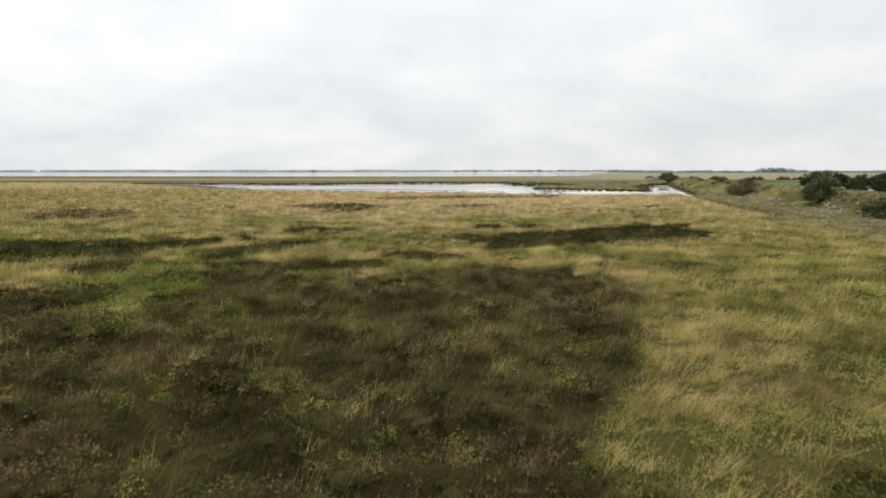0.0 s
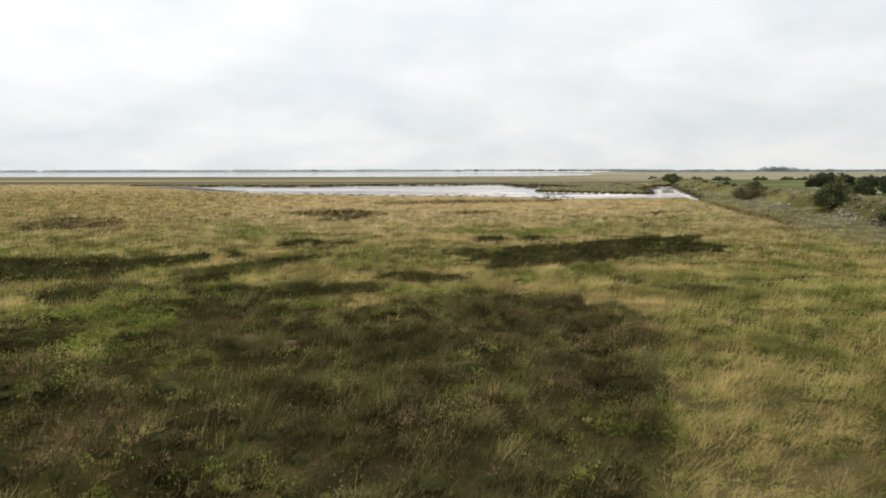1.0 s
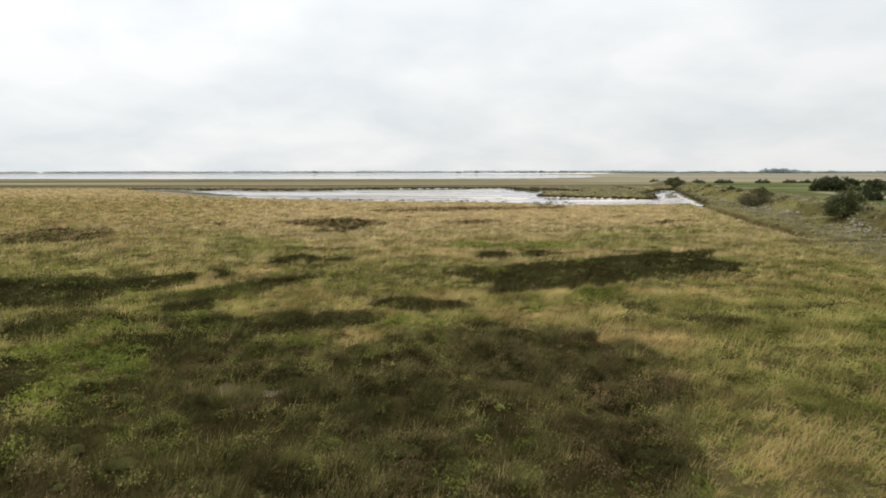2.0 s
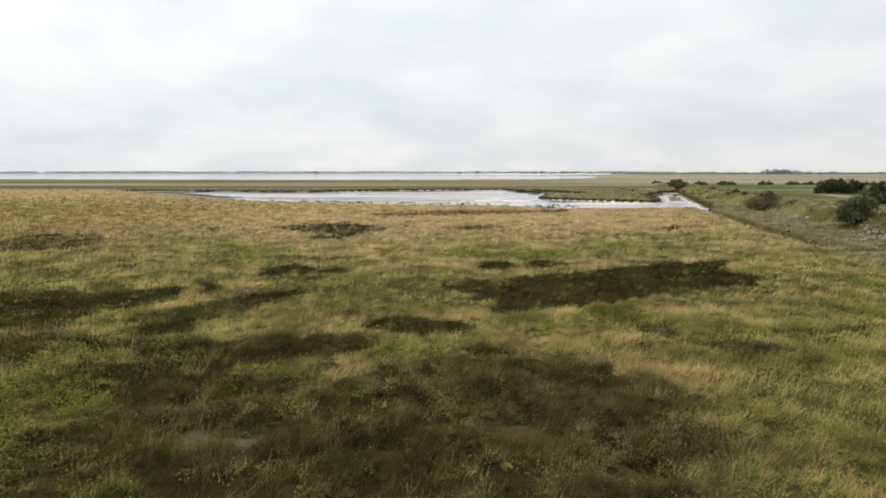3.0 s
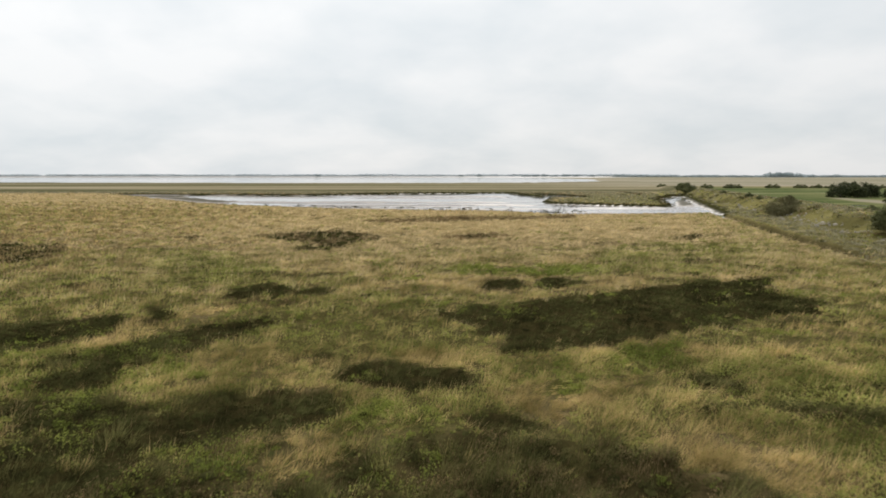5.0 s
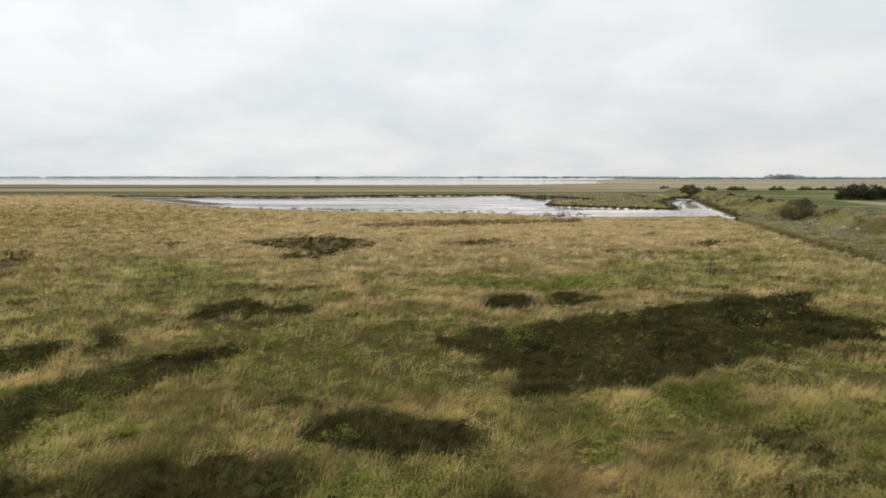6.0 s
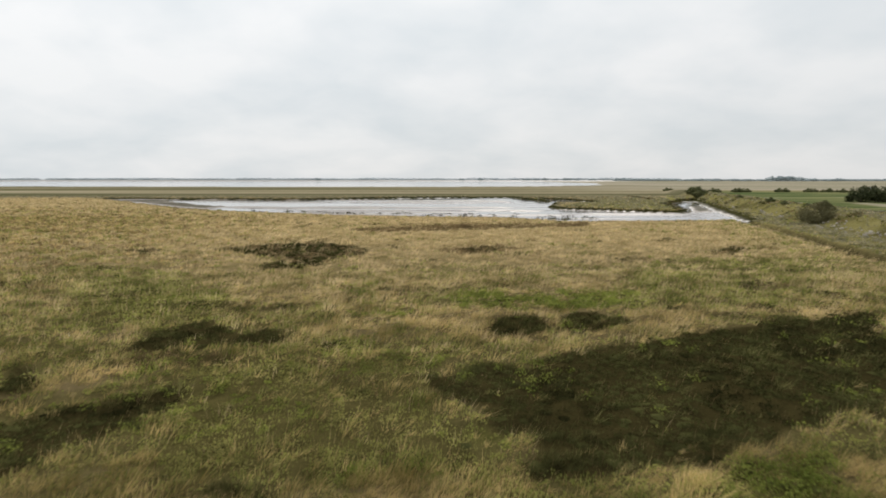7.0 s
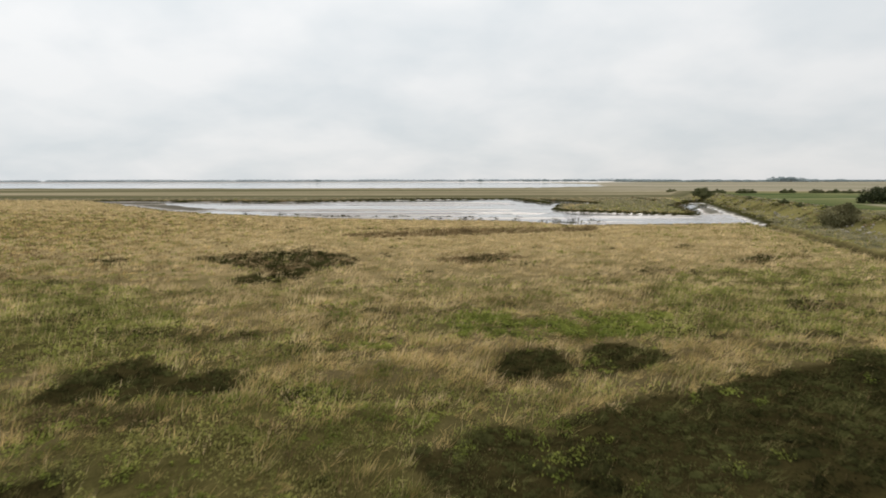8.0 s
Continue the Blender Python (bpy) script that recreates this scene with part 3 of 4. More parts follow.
def mesh_of(name, verts, faces, mat, smooth_shade=False, tuft=None):
    """A mesh from arrays: verts (n, 3), faces (m, 3 or 4)."""
    me = bpy.data.meshes.new(name)
    verts, faces = np.asarray(verts, np.float32), np.asarray(faces, np.int32)
    m, k = faces.shape
    me.vertices.add(len(verts)); me.vertices.foreach_set("co", verts.ravel())
    me.loops.add(m * k); me.loops.foreach_set("vertex_index", faces.ravel())
    me.polygons.add(m)
    me.polygons.foreach_set("loop_start", np.arange(0, m * k, k, dtype=np.int32))
    if smooth_shade:
        me.polygons.foreach_set("use_smooth", np.ones(m, bool))
    me.update(calc_edges=True)
    me.materials.append(mat)
    if tuft is not None:
        at = me.attributes.new("tuft", "FLOAT", "POINT")
        at.data.foreach_set("value", np.asarray(tuft, np.float32))
    return me


def build_ground():
    left = -steps((17, 40, 0.5), (40, 115, 1.1), (115, 4700, -46))[::-1]
    gx = np.r_[-4800, left, steps((-17, 21, 0.28), (21, 40, 0.5), (40, 90, 0.8), (90, 170, 2.5), (170, 4700, -44)), 4800]
    gy = np.r_[steps((-400, -14, 45), (-14, 5, 1.0)), steps((5, 53, 0.29), (53, 80, 0.55), (80, 240, 1.05), (240, 345, 3.0), (345, 4850, -70)), 4900]
    X, Y = np.meshgrid(gx, gy)
    x, y = X.ravel(), Y.ravel()
    z, ditch, s, b = terrain(x, y)
    nx, ny = len(gx), len(gy)
    i = np.arange(nx * ny).reshape(ny, nx)
    f = np.stack([i[:-1, :-1], i[:-1, 1:], i[1:, 1:], i[1:, :-1]], -1).reshape(-1, 4)
    me = mesh_of("ground", np.stack([x, y, z], 1), f, mat_ground, True)
    dark, green, lush, brown, sage = plants(x, y)
    bare = cover("bare", x, y, 0.3)
    u = dike_u(x, y)
    mud = smooth(0.5, 1.0, s)
    bank_mud = smooth(-0.44, -0.38, z) * smooth(0.3, 0.8, s) * (1 - 0.6 * smooth(2.0, 4.0, s) * (1 - 0.9 * cover("bar", x, y, 0.4)))
    dark, mud = np.maximum(dark, bank_mud), mud * (1 - 0.85 * bank_mud)
    mud = np.maximum(mud, smooth(-4, 8, b))
    rim = smooth(-1.6, -1.0, s) * (1 - smooth(0.6, 1.0, s))
    dark = np.maximum(dark, rim)
    dark = np.maximum(dark, np.clip(1.4 * ditch, 0, 0.9))
    brown = np.maximum(brown, np.clip(ditch * 2.0, 0, 1))
    polder = smooth(11, 18, u) * (1 - smooth(300, 420, y + 0.35 * np.abs(x - 150)))
    crest = smooth(2, 6, u) * (1 - smooth(11, 18, u))
    green = np.maximum(green, crest * 0.9)
    olive = smooth(205, 240, y - 0.1 * x) * (1 - polder)
    pale = smooth(340, 420, y) * smooth(-40, 160, x - 0.12 * y) * (1 - polder)
    pale = np.maximum(pale, cover("path", x, y, 1.0))
    polder = polder * (1 - cover("path", x, y, 1.0))
    pale, mud = pale * (1 - smooth(1450, 1560, y) * (1 - smooth(0.22, 0.34, x / np.maximum(y, 1)))), np.maximum(mud, 0.7 * smooth(1450, 1560, y) * (1 - smooth(0.22, 0.34, x / np.maximum(y, 1))))
    for name, cols in (("cover_plants", (dark, green, lush, brown)), ("cover_land", (mud, polder, olive * 0.95, pale))):
        at = me.attributes.new(name, "FLOAT_COLOR", "POINT")
        at.data.foreach_set("color", np.stack(cols, 1).astype(np.float32).ravel())
    # share of litter and painted gap shade, falling off with distance
    litter_shade = (0.74 - 0.55 * smooth(42, 90, y)) * (1 - smooth(170, 235, y)) * (1 - smooth(10, 15, u)) * (1 - mud)
    at = me.attributes.new("cover_litter_shade", "FLOAT", "POINT")
    at.data.foreach_set("value", litter_shade.astype(np.float32))
    for name, share in (("cover_sage", sage), ("cover_bare", bare)):
        at = me.attributes.new(name, "FLOAT", "POINT")
        at.data.foreach_set("value", share.astype(np.float32))
    return tagged(new("ground", me), "flat salt marsh ground with dry grass, mud banks and a low dike", "ground", kind="structure")


ground = build_ground()


def water_sheet(name, x0, x1, y0, y1, z, mat, label):
    me = mesh_of(name, [(x0, y0, z), (x1, y0, z), (x1, y1, z), (x0, y1, z)], [(0, 1, 2, 3)], mat)
    return tagged(new(name, me), label, "water", kind="structure")


water_sheet("pond_water", -125, 92, 100, 245, -0.47, mat_water, "shallow grey water lying on a tidal mudflat")
water_sheet("bay_water", -3000, 420, 440, 1720, -0.55, mat_bay, "pale open water of the bay beyond the marsh")


# ---- plants of the marsh ----
rng = np.random.default_rng(7)


def spikes(x, y, z, height, width, lean, bend, az):
    """Grass blades, one long bent triangle each."""
    n = len(x)
    az = az + rng.normal(0, 0.6, n)
    side = np.stack([-np.sin(az), np.cos(az)], 1) * (width / 2)[:, None]
    base = np.stack([x, y], 1)
    v = np.empty((n, 3, 3), np.float32)
    v[:, 0, :2], v[:, 1, :2] = base - side, base + side
    v[:, 0, 2] = v[:, 1, 2] = z - 0.03
    v[:, 2, :2] = base + np.stack([0.8 * lean + np.cos(az) * bend * height, -0.25 * lean + np.sin(az) * bend * height], 1)
    v[:, 2, 2] = z + height
    return v.reshape(-1, 3), np.arange(3 * n).reshape(-1, 3)


def leaves(x, y, z, size, facing=None):
    """Small leaf triangles, turned all ways or lying more or less square to a direction."""
    n = len(x)
    a = rng.normal(size=(n, 3))
    if facing is not None:
        a -= 0.85 * (a * facing).sum(1)[:, None] * facing
    a /= np.linalg.norm(a, axis=1)[:, None]
    b = rng.normal(size=(n, 3)) if facing is None else np.cross(facing, a) + rng.normal(0, 0.3, (n, 3))
    b -= (a * b).sum(1)[:, None] * a; b /= np.linalg.norm(b, axis=1)[:, None]
    c = np.stack([x, y, z], 1)
    s = size[:, None]
    v = np.stack([c + a * s, c - a * s * 0.5 + b * s * 0.6, c - a * s * 0.5 - b * s * 0.6], 1)
    return v.reshape(-1, 3), np.arange(3 * n).reshape(-1, 3)


def mounds(x, y, z, wide, high, sides=6):
    """Inner bodies of cushion plants: low uneven domes."""
    n = len(x)
    a = np.arange(sides) * 2 * math.pi / sides + rng.uniform(0, 6, (n, 1))
    v = np.empty((n, 2 * sides + 1, 3), np.float32)
    for ring, (q, h) in enumerate(((1.0, -0.1), (0.72, 0.66))):
        w = wide[:, None] * q * rng.uniform(0.8, 1.15, (n, sides))
        k = slice(ring * sides, (ring + 1) * sides)
        v[:, k, 0], v[:, k, 1] = x[:, None] + np.cos(a) * w, y[:, None] + np.sin(a) * w
        v[:, k, 2] = z[:, None] + high[:, None] * h
    v[:, -1, 0], v[:, -1, 1], v[:, -1, 2] = x, y, z + high * 0.92
    i = np.arange(sides); j = (i + 1) % sides
    f = np.concatenate([np.stack([i, j, sides + j], 1), np.stack([i, sides + j, sides + i], 1), np.stack([sides + i, sides + j, np.full(sides, 2 * sides)], 1)])
    return v.reshape(-1, 3), (f[None] + (np.arange(n) * (2 * sides + 1))[:, None, None]).reshape(-1, 3)


class Heap:
    """Gathers pieces of one kind of plant into one mesh; each piece keeps the tone of its tuft."""

    def __init__(self):
        self.v, self.f, self.t, self.n = [], [], [], 0

    def add(self, vf, tone=0.5):
        v, f = vf
        if not len(v):
            return
        tone = np.broadcast_to(np.asarray(tone, np.float32), (len(np.atleast_1d(tone)),))
        self.v.append(v); self.f.append(f + self.n); self.n += len(v)
        self.t.append(np.repeat(tone, len(v) // len(tone)))

    def make(self, name, mat):
        return mesh_of(name, np.concatenate(self.v), np.concatenate(self.f), mat, False, np.concatenate(self.t))


KINDS = ("straw", "green", "lush", "dark", "brown", "golden", "sage", "turf", "sedge")
heaps = {k: Heap() for k in KINDS}
# height from and to, blade width, lean with the wind, spread of the tips
HABIT = {
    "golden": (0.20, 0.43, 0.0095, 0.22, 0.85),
    "straw": (0.20, 0.43, 0.0095, 0.22, 0.85),
    "turf": (0.10, 0.26, 0.012, 0.08, 0.80),
    "sedge": (0.20, 0.46, 0.0105, 0.22, 0.75),
    "green": (0.07, 0.22, 0.013, 0.06, 0.95),
    "brown": (0.16, 0.36, 0.009, 0.09, 0.55),
}


def scatter(density, y0, y1, around):
    """Random places on the marsh, in a wedge that opens along the flight or beside and behind it."""
    m = int((0.75 * (y1 * y1 - y0 * y0) + 8 * (y1 - y0)) * density)
    y = np.sqrt(rng.uniform(y0 * y0, y1 * y1, m))
    x = rng.uniform(-1, 1, m) * (0.75 * y + 4)
    if around:
        x, y = rng.uniform(-32, 32, m), rng.uniform(-12, 34, m)
        out = (np.abs(x) > 0.75 * y + 4) | (y < 6.5)
        x, y = x[out], y[out]
    away = np.maximum.reduce([np.abs(x) / 0.75, y - 26.0, np.full(len(x), 8.5)])
    return x, y, np.clip(away / 9.0, 1.0, 30.0)


def dry_land(x, y):
    u, s = dike_u(x, y), basin("pond", x, y)
    open_foot = (np.abs(u) > 1.7) | (y > 150) | (rng.uniform(size=len(x)) < 0.3)
    return (s < -0.3) & ((np.abs(u + 8.0) > 1.25) | (y < 62)) & (u < 12) & open_foot, s


def tussocks(density, y0, y1, most, around=False):
    """Tufts of grass and seeded stems by the covers of the plan; farther ones have fewer and broader blades."""
    x, y, scale = scatter(density, y0, y1, around)
    m = len(x)
    dark, green, lush, brown, sage = plants(x, y)
    land, s = dry_land(x, y)
    rough = fbm(x, y, 0.75, 95, 2)
    heath = cover("mixed", x, y) > 0.5
    keep = land & (rng.uniform(size=m) < np.where(heath, 3.2 * rough - 0.75, 2.0 * rough - 0.12)) & (rng.uniform(size=m) > 0.9 * cover("bare", x, y, 0.3))
    draw = rng.uniform(size=m)
    low_cover = np.maximum(dark, np.maximum(lush * 0.85, sage * 0.75))
    # cushions take the ground where they grow; grass stands between
    keep &= (draw > low_cover * np.where(heath, 0.55, np.where(y > 52, 0.62, 0.88))) | (heath & (rng.uniform(size=m) < brown * 0.3))
    kind = np.zeros(m, int)
    far_green = np.maximum(1 - 0.45 * smooth(50, 70, y) - 0.3 * smooth(112, 140, y), smooth(-12, -5, dike_u(x, y)))
    kind[rng.uniform(size=m) < green * far_green] = 1
    kind[rng.uniform(size=m) < brown * np.where(heath & (cover("brown", x, y) < 0.3), 0.5, 0.85)] = 4
    mix = rng.uniform(size=m) + 0.9 * (fbm(x, y, 1.7, 125) - 0.5)
    tufted = heath & (kind != 4) & (rng.uniform(size=m) < 0.93)
    kind[tufted] = np.where(mix < 0.70, 8, np.where(mix < 0.86, 4, 1))[tufted]
    inside_dark = ~heath & (dark > 0.5) & (y < 52) & (rng.uniform(size=m) < 0.85)
    kind[inside_dark] = 8
    left = smooth(0.12, 0.5, -x / (y + 10))
    wild = left * smooth(38, 55, y) * (1 - smooth(120, 160, y))
    kind[(kind == 0) & (rng.uniform(size=m) < 0.22 * wild)] = 4
    kind[(kind == 0) & (rng.uniform(size=m) < 0.28 * wild)] = 1
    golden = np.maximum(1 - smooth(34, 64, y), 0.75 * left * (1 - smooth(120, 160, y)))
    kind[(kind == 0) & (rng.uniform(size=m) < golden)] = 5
    # a mixed turf grows on the dike and beyond the pond, greyed by painted haze
    beyond = np.maximum(smooth(-11, -5, dike_u(x, y)), smooth(136, 148, y - 75 * smooth(-35, -60, x)))
    kind[(kind != 4) & (rng.uniform(size=m) < 0.85 * beyond)] = 7
    ground_z = terrain(x, y)[0]
    size = rng.uniform(0.75, 1.3, m) * (0.10 + 1.75 * fbm(x, y, 0.70, 97, 2))
    # growth is lower towards the pond and along the edge of the low cushions
    edge = np.maximum(cover("lush", x, y + 0.8), 0.6 * cover("dark", x, y + 0.7)) * (1 - smooth(50, 60, y))
    size = size * (1 - 0.5 * smooth(-9, -1.5, s)) * (1 - 0.5 * edge)
    tone = np.clip(0.5 + rng.normal(0, 0.26, m) * (1 - 0.55 * smooth(60, 120, y)), 0, 1)
    for code, name in enumerate(KINDS):
        k = np.nonzero(keep & (kind == code))[0]
        if name in ("lush", "sage", "dark") or not len(k):
            continue
        lo, hi, wid, lean, bend = HABIT[name]
        leafy = name in ("green", "brown", "turf")
        num = np.clip(most * (1.25 if name == "brown" else 1.3 if name == "sedge" else 0.85 if name in ("straw", "golden") else 1.0) * scale[k] ** -0.75, 7, most * 1.9).astype(int)
        kk = np.repeat(k, num)
        n = len(kk)
        rad = (0.18 if leafy else 0.14) * size[kk] * scale[kk] ** 0.25
        a, q = rng.uniform(0, 2 * math.pi, n), np.sqrt(rng.uniform(0, 1, n))
        ox, oy = np.cos(a) * q * rad, np.sin(a) * q * rad
        h = rng.uniform(lo, hi, n) * size[kk] * (1 - 0.55 * q * q)
        if name in ("sedge", "golden"):
            # grazed shorter at the near end of the marsh
            h = h * (0.66 + 0.34 * smooth(10, 19, y[kk]))
        z, bx, by = ground_z[kk], x[kk] + ox, y[kk] + oy
        wide, hue = scale[kk] ** 0.72, tone[kk]
        # every tuft is combed by the wind its own way
        comb = (0.35 + 1.3 * tone[::-1])[kk]
        is_leaf = (rng.uniform(size=n) < {"green": 0.6, "brown": 0.4, "turf": 0.5}[name]) if leafy else np.zeros(n, bool)
        p = np.nonzero(is_leaf)[0]
        if len(p):
            zz = z[p] + h[p] * rng.uniform(0.1, 1.0, len(p)) ** 0.5
            heaps[name].add(leaves(bx[p] + ox[p] * 0.6, by[p] + oy[p] * 0.6, zz, rng.uniform(0.016, 0.036, len(p)) * (1.3 if name == "green" else 1.0) * wide[p]), hue[p])
        if name in ("straw", "golden", "brown", "sedge"):
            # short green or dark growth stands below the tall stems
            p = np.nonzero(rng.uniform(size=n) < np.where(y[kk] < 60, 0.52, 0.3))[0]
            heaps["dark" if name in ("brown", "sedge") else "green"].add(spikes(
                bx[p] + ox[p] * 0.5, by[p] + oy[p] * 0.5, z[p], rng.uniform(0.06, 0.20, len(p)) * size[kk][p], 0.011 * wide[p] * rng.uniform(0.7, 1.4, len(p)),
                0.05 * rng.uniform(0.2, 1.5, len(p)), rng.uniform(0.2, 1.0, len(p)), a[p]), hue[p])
        if name == "green":
            # a few tall dry stems rise out of the low growth
            p = np.nonzero(rng.uniform(size=n) < np.where(y[kk] < 42, 0.08, 0.17))[0]
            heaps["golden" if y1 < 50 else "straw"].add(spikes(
                bx[p], by[p], z[p], rng.uniform(0.26, 0.50, len(p)) * (0.6 + 0.4 * size[kk][p]), 0.0078 * wide[p] * rng.uniform(0.7, 1.4, len(p)),
                0.17 * rng.uniform(0.2, 1.5, len(p)), rng.uniform(0.1, 0.5, len(p)), a[p]), hue[p])
        p = np.nonzero(~is_leaf)[0]
        heaps[name].add(spikes(bx[p], by[p], z[p], h[p], wid * wide[p] * rng.uniform(0.7, 1.5, len(p)),
                               lean * comb[p] * rng.uniform(0.4, 1.5, len(p)), bend * rng.uniform(0.2, 1.2, len(p)), a[p]), hue[p])


# radius, height, leaf length, share of stems
CUSHION = {
    "dark": (0.25, 0.165, 0.030, 0.09), "lush": (0.20, 0.17, 0.032, 0.06),
    "sage": (0.20, 0.13, 0.028, 0.16), "brown": (0.20, 0.17, 0.026, 0.16),
}


def cushions(density, y0, y1, most, around=False):
    """Billowing cushions of low shrub: a dark inner dome clothed in leaves, with a few stems rising out of it."""
    x, y, scale = scatter(density, y0, y1, around)
    m = len(x)
    dark, green, lush, brown, sage = plants(x, y)
    land, s = dry_land(x, y)
    bank = (s > -2.0) & (basin("pond", x, y - 1.5) > s + 0.2)
    kind = np.full(m, "none", object)
    kind[rng.uniform(size=m) < sage] = "sage"
    kind[rng.uniform(size=m) < lush * 0.95] = "lush"
    kind[(rng.uniform(size=m) < dark) & ~((kind == "lush") & (lush > dark))] = "dark"
    heath = cover("mixed", x, y)
    kind[(kind == "dark") & (rng.uniform(size=m) < heath * (0.25 * brown + 0.03))] = "brown"
    kind[(kind == "dark") & (rng.uniform(size=m) < 0.05 * heath)] = "sage"
    kind[(kind == "dark") & (rng.uniform(size=m) < 0.4 * smooth(50, 62, y))] = "brown"
    kind[(kind == "dark") & (y < 50) & (rng.uniform(size=m) < 0.22 * smooth(0.54, 0.64, fbm(x, y, 2.0, 121)))] = "lush"
    kind[(kind == "dark") & (cover("dark", x, y) < 0.4) & (rng.uniform(size=m) < 0.25 * cover("mixed", x, y))] = "none"
    kind[bank & (rng.uniform(size=m) < 0.85)] = "dark"
    ground_z = terrain(x, y)[0]
    swell = (0.45 + 1.1 * fbm(x, y, 1.1, 117, 2)) * rng.uniform(0.45, 1.5, m)
    tone = np.clip(rng.normal(0.45, 0.27, m), 0, 1)
    for name, (r0, h0, leaf, stem) in CUSHION.items():
        k = np.nonzero(land & (kind == name))[0]
        if not len(k):
            continue
        grow = scale[k] ** 0.22
        wide, high = r0 * swell[k] * grow, h0 * swell[k] * rng.uniform(0.75, 1.2, len(k)) * (0.5 + 0.5 * np.clip(dark + lush, 0, 1)[k])
        close = scale[k] < 3.2
        b = np.nonzero(close)[0]
        # inner domes take the dark shrub colour in every kind of cushion
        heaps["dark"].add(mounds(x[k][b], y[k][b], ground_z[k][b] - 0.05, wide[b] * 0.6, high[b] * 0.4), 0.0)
        num = np.clip(most * scale[k] ** -0.8, 9, most).astype(int)
        i = np.repeat(np.arange(len(k)), num)
        n = len(i)
        d = rng.normal(size=(n, 3)); d[:, 2] = np.abs(d[:, 2]) * 1.1; d /= np.linalg.norm(d, axis=1)[:, None]
        out = rng.uniform(0.62, 1.42, n) * (1 + 0.32 * np.sin(d[:, 0] * 5 + i) * np.sin(d[:, 1] * 5 + 2 * i))
        px, py = x[k][i] + d[:, 0] * wide[i] * out, y[k][i] + d[:, 1] * wide[i] * out
        pz = ground_z[k][i] - 0.04 + d[:, 2] * high[i] * out
        face = d / np.stack([wide[i], wide[i], high[i]], 1); face /= np.linalg.norm(face, axis=1)[:, None]; face += rng.normal(0, 0.5, (n, 3)); face /= np.linalg.norm(face, axis=1)[:, None]
        broad = scale[k][i] ** 0.74
        heaps[name].add(leaves(px, py, pz, rng.uniform(0.6, 1.3, n) * leaf * broad, face), tone[k][i])
        p = np.nonzero(rng.uniform(size=n) < stem)[0]
        # seeded stems stand mostly on the open heath, few in the dense patches
        p = p[rng.uniform(size=len(p)) < 0.3 + 0.7 * cover("mixed", px[p], py[p])] if name == "dark" else p
        heaps["brown" if name in ("dark", "brown") else "green"].add(spikes(
            px[p], py[p], pz[p] - 0.04, rng.uniform(0.10, 0.32, len(p)), 0.008 * broad[p] * rng.uniform(0.7, 1.4, len(p)),
            0.12 * rng.uniform(0.2, 1.5, len(p)), rng.uniform(0.1, 0.5, len(p)), rng.uniform(0, 6.3, len(p))), tone[k][i][p])


tussocks(36.0, 6.5, 34, 22)
cushions(12.5, 6.5, 34, 88)
tussocks(20.0, 34, 60, 20)
cushions(9.0, 34, 60, 68)
tussocks(10.0, 6.5, 34, 10, True)
cushions(2.5, 6.5, 34, 30, True)
tussocks(4.2, 60, 120, 50)
cushions(2.5, 60, 120, 100)
tussocks(1.2, 120, 232, 60)
cushions(0.8, 120, 232, 120)


def mud_clumps(count):
    """Low dark clumps of cordgrass left standing on the mud along the near shore."""
    x, y = rng.uniform(-60, 50, count), rng.uniform(112, 165, count)
    s = basin("pond", x, y)
    row = (s > 7.0) & (s < 7.6 + 7.0 * rng.uniform(size=count) ** 3) & (y < 146) & (x > -38) & (x < 26) & (rng.uniform(size=count) < 0.55)
    for i in np.nonzero(row & (basin("pond", x, y + 3.0) > s))[0]:
        n, w = 40, rng.uniform(0.3, 0.75)
        a, q = rng.uniform(0, 2 * math.pi, n), np.sqrt(rng.uniform(0, 1, n))
        heaps["dark"].add(leaves(x[i] + np.cos(a) * q * w * 1.5, y[i] + np.sin(a) * q * w, -0.5 + rng.uniform(0, 1, n) * 0.5 * (1 - q * q), rng.uniform(0.08, 0.17, n)), rng.uniform(0.1, 0.5))


def bank_fringe(count):
    """Dark overhanging turf along the cut banks of the pond and its creek."""
    x, y = rng.uniform(-100, 92, count), rng.uniform(132, 222, count)
    s = basin("pond", x, y)
    k = np.nonzero((s > -0.9) & (s < 0.45) & (basin("pond", x, y - 1.5) > s + 0.3))[0]
    for i in k:
        n = 12
        heaps["dark" if rng.uniform() < 0.7 else "brown"].add(leaves(
            x[i] + rng.uniform(-0.7, 0.7, n), y[i] + rng.uniform(-0.2, 0.2, n),
            rng.uniform(-0.45, 0.22, n), rng.uniform(0.10, 0.2, n)))


mud_clumps(3600)
bank_fringe(30000)
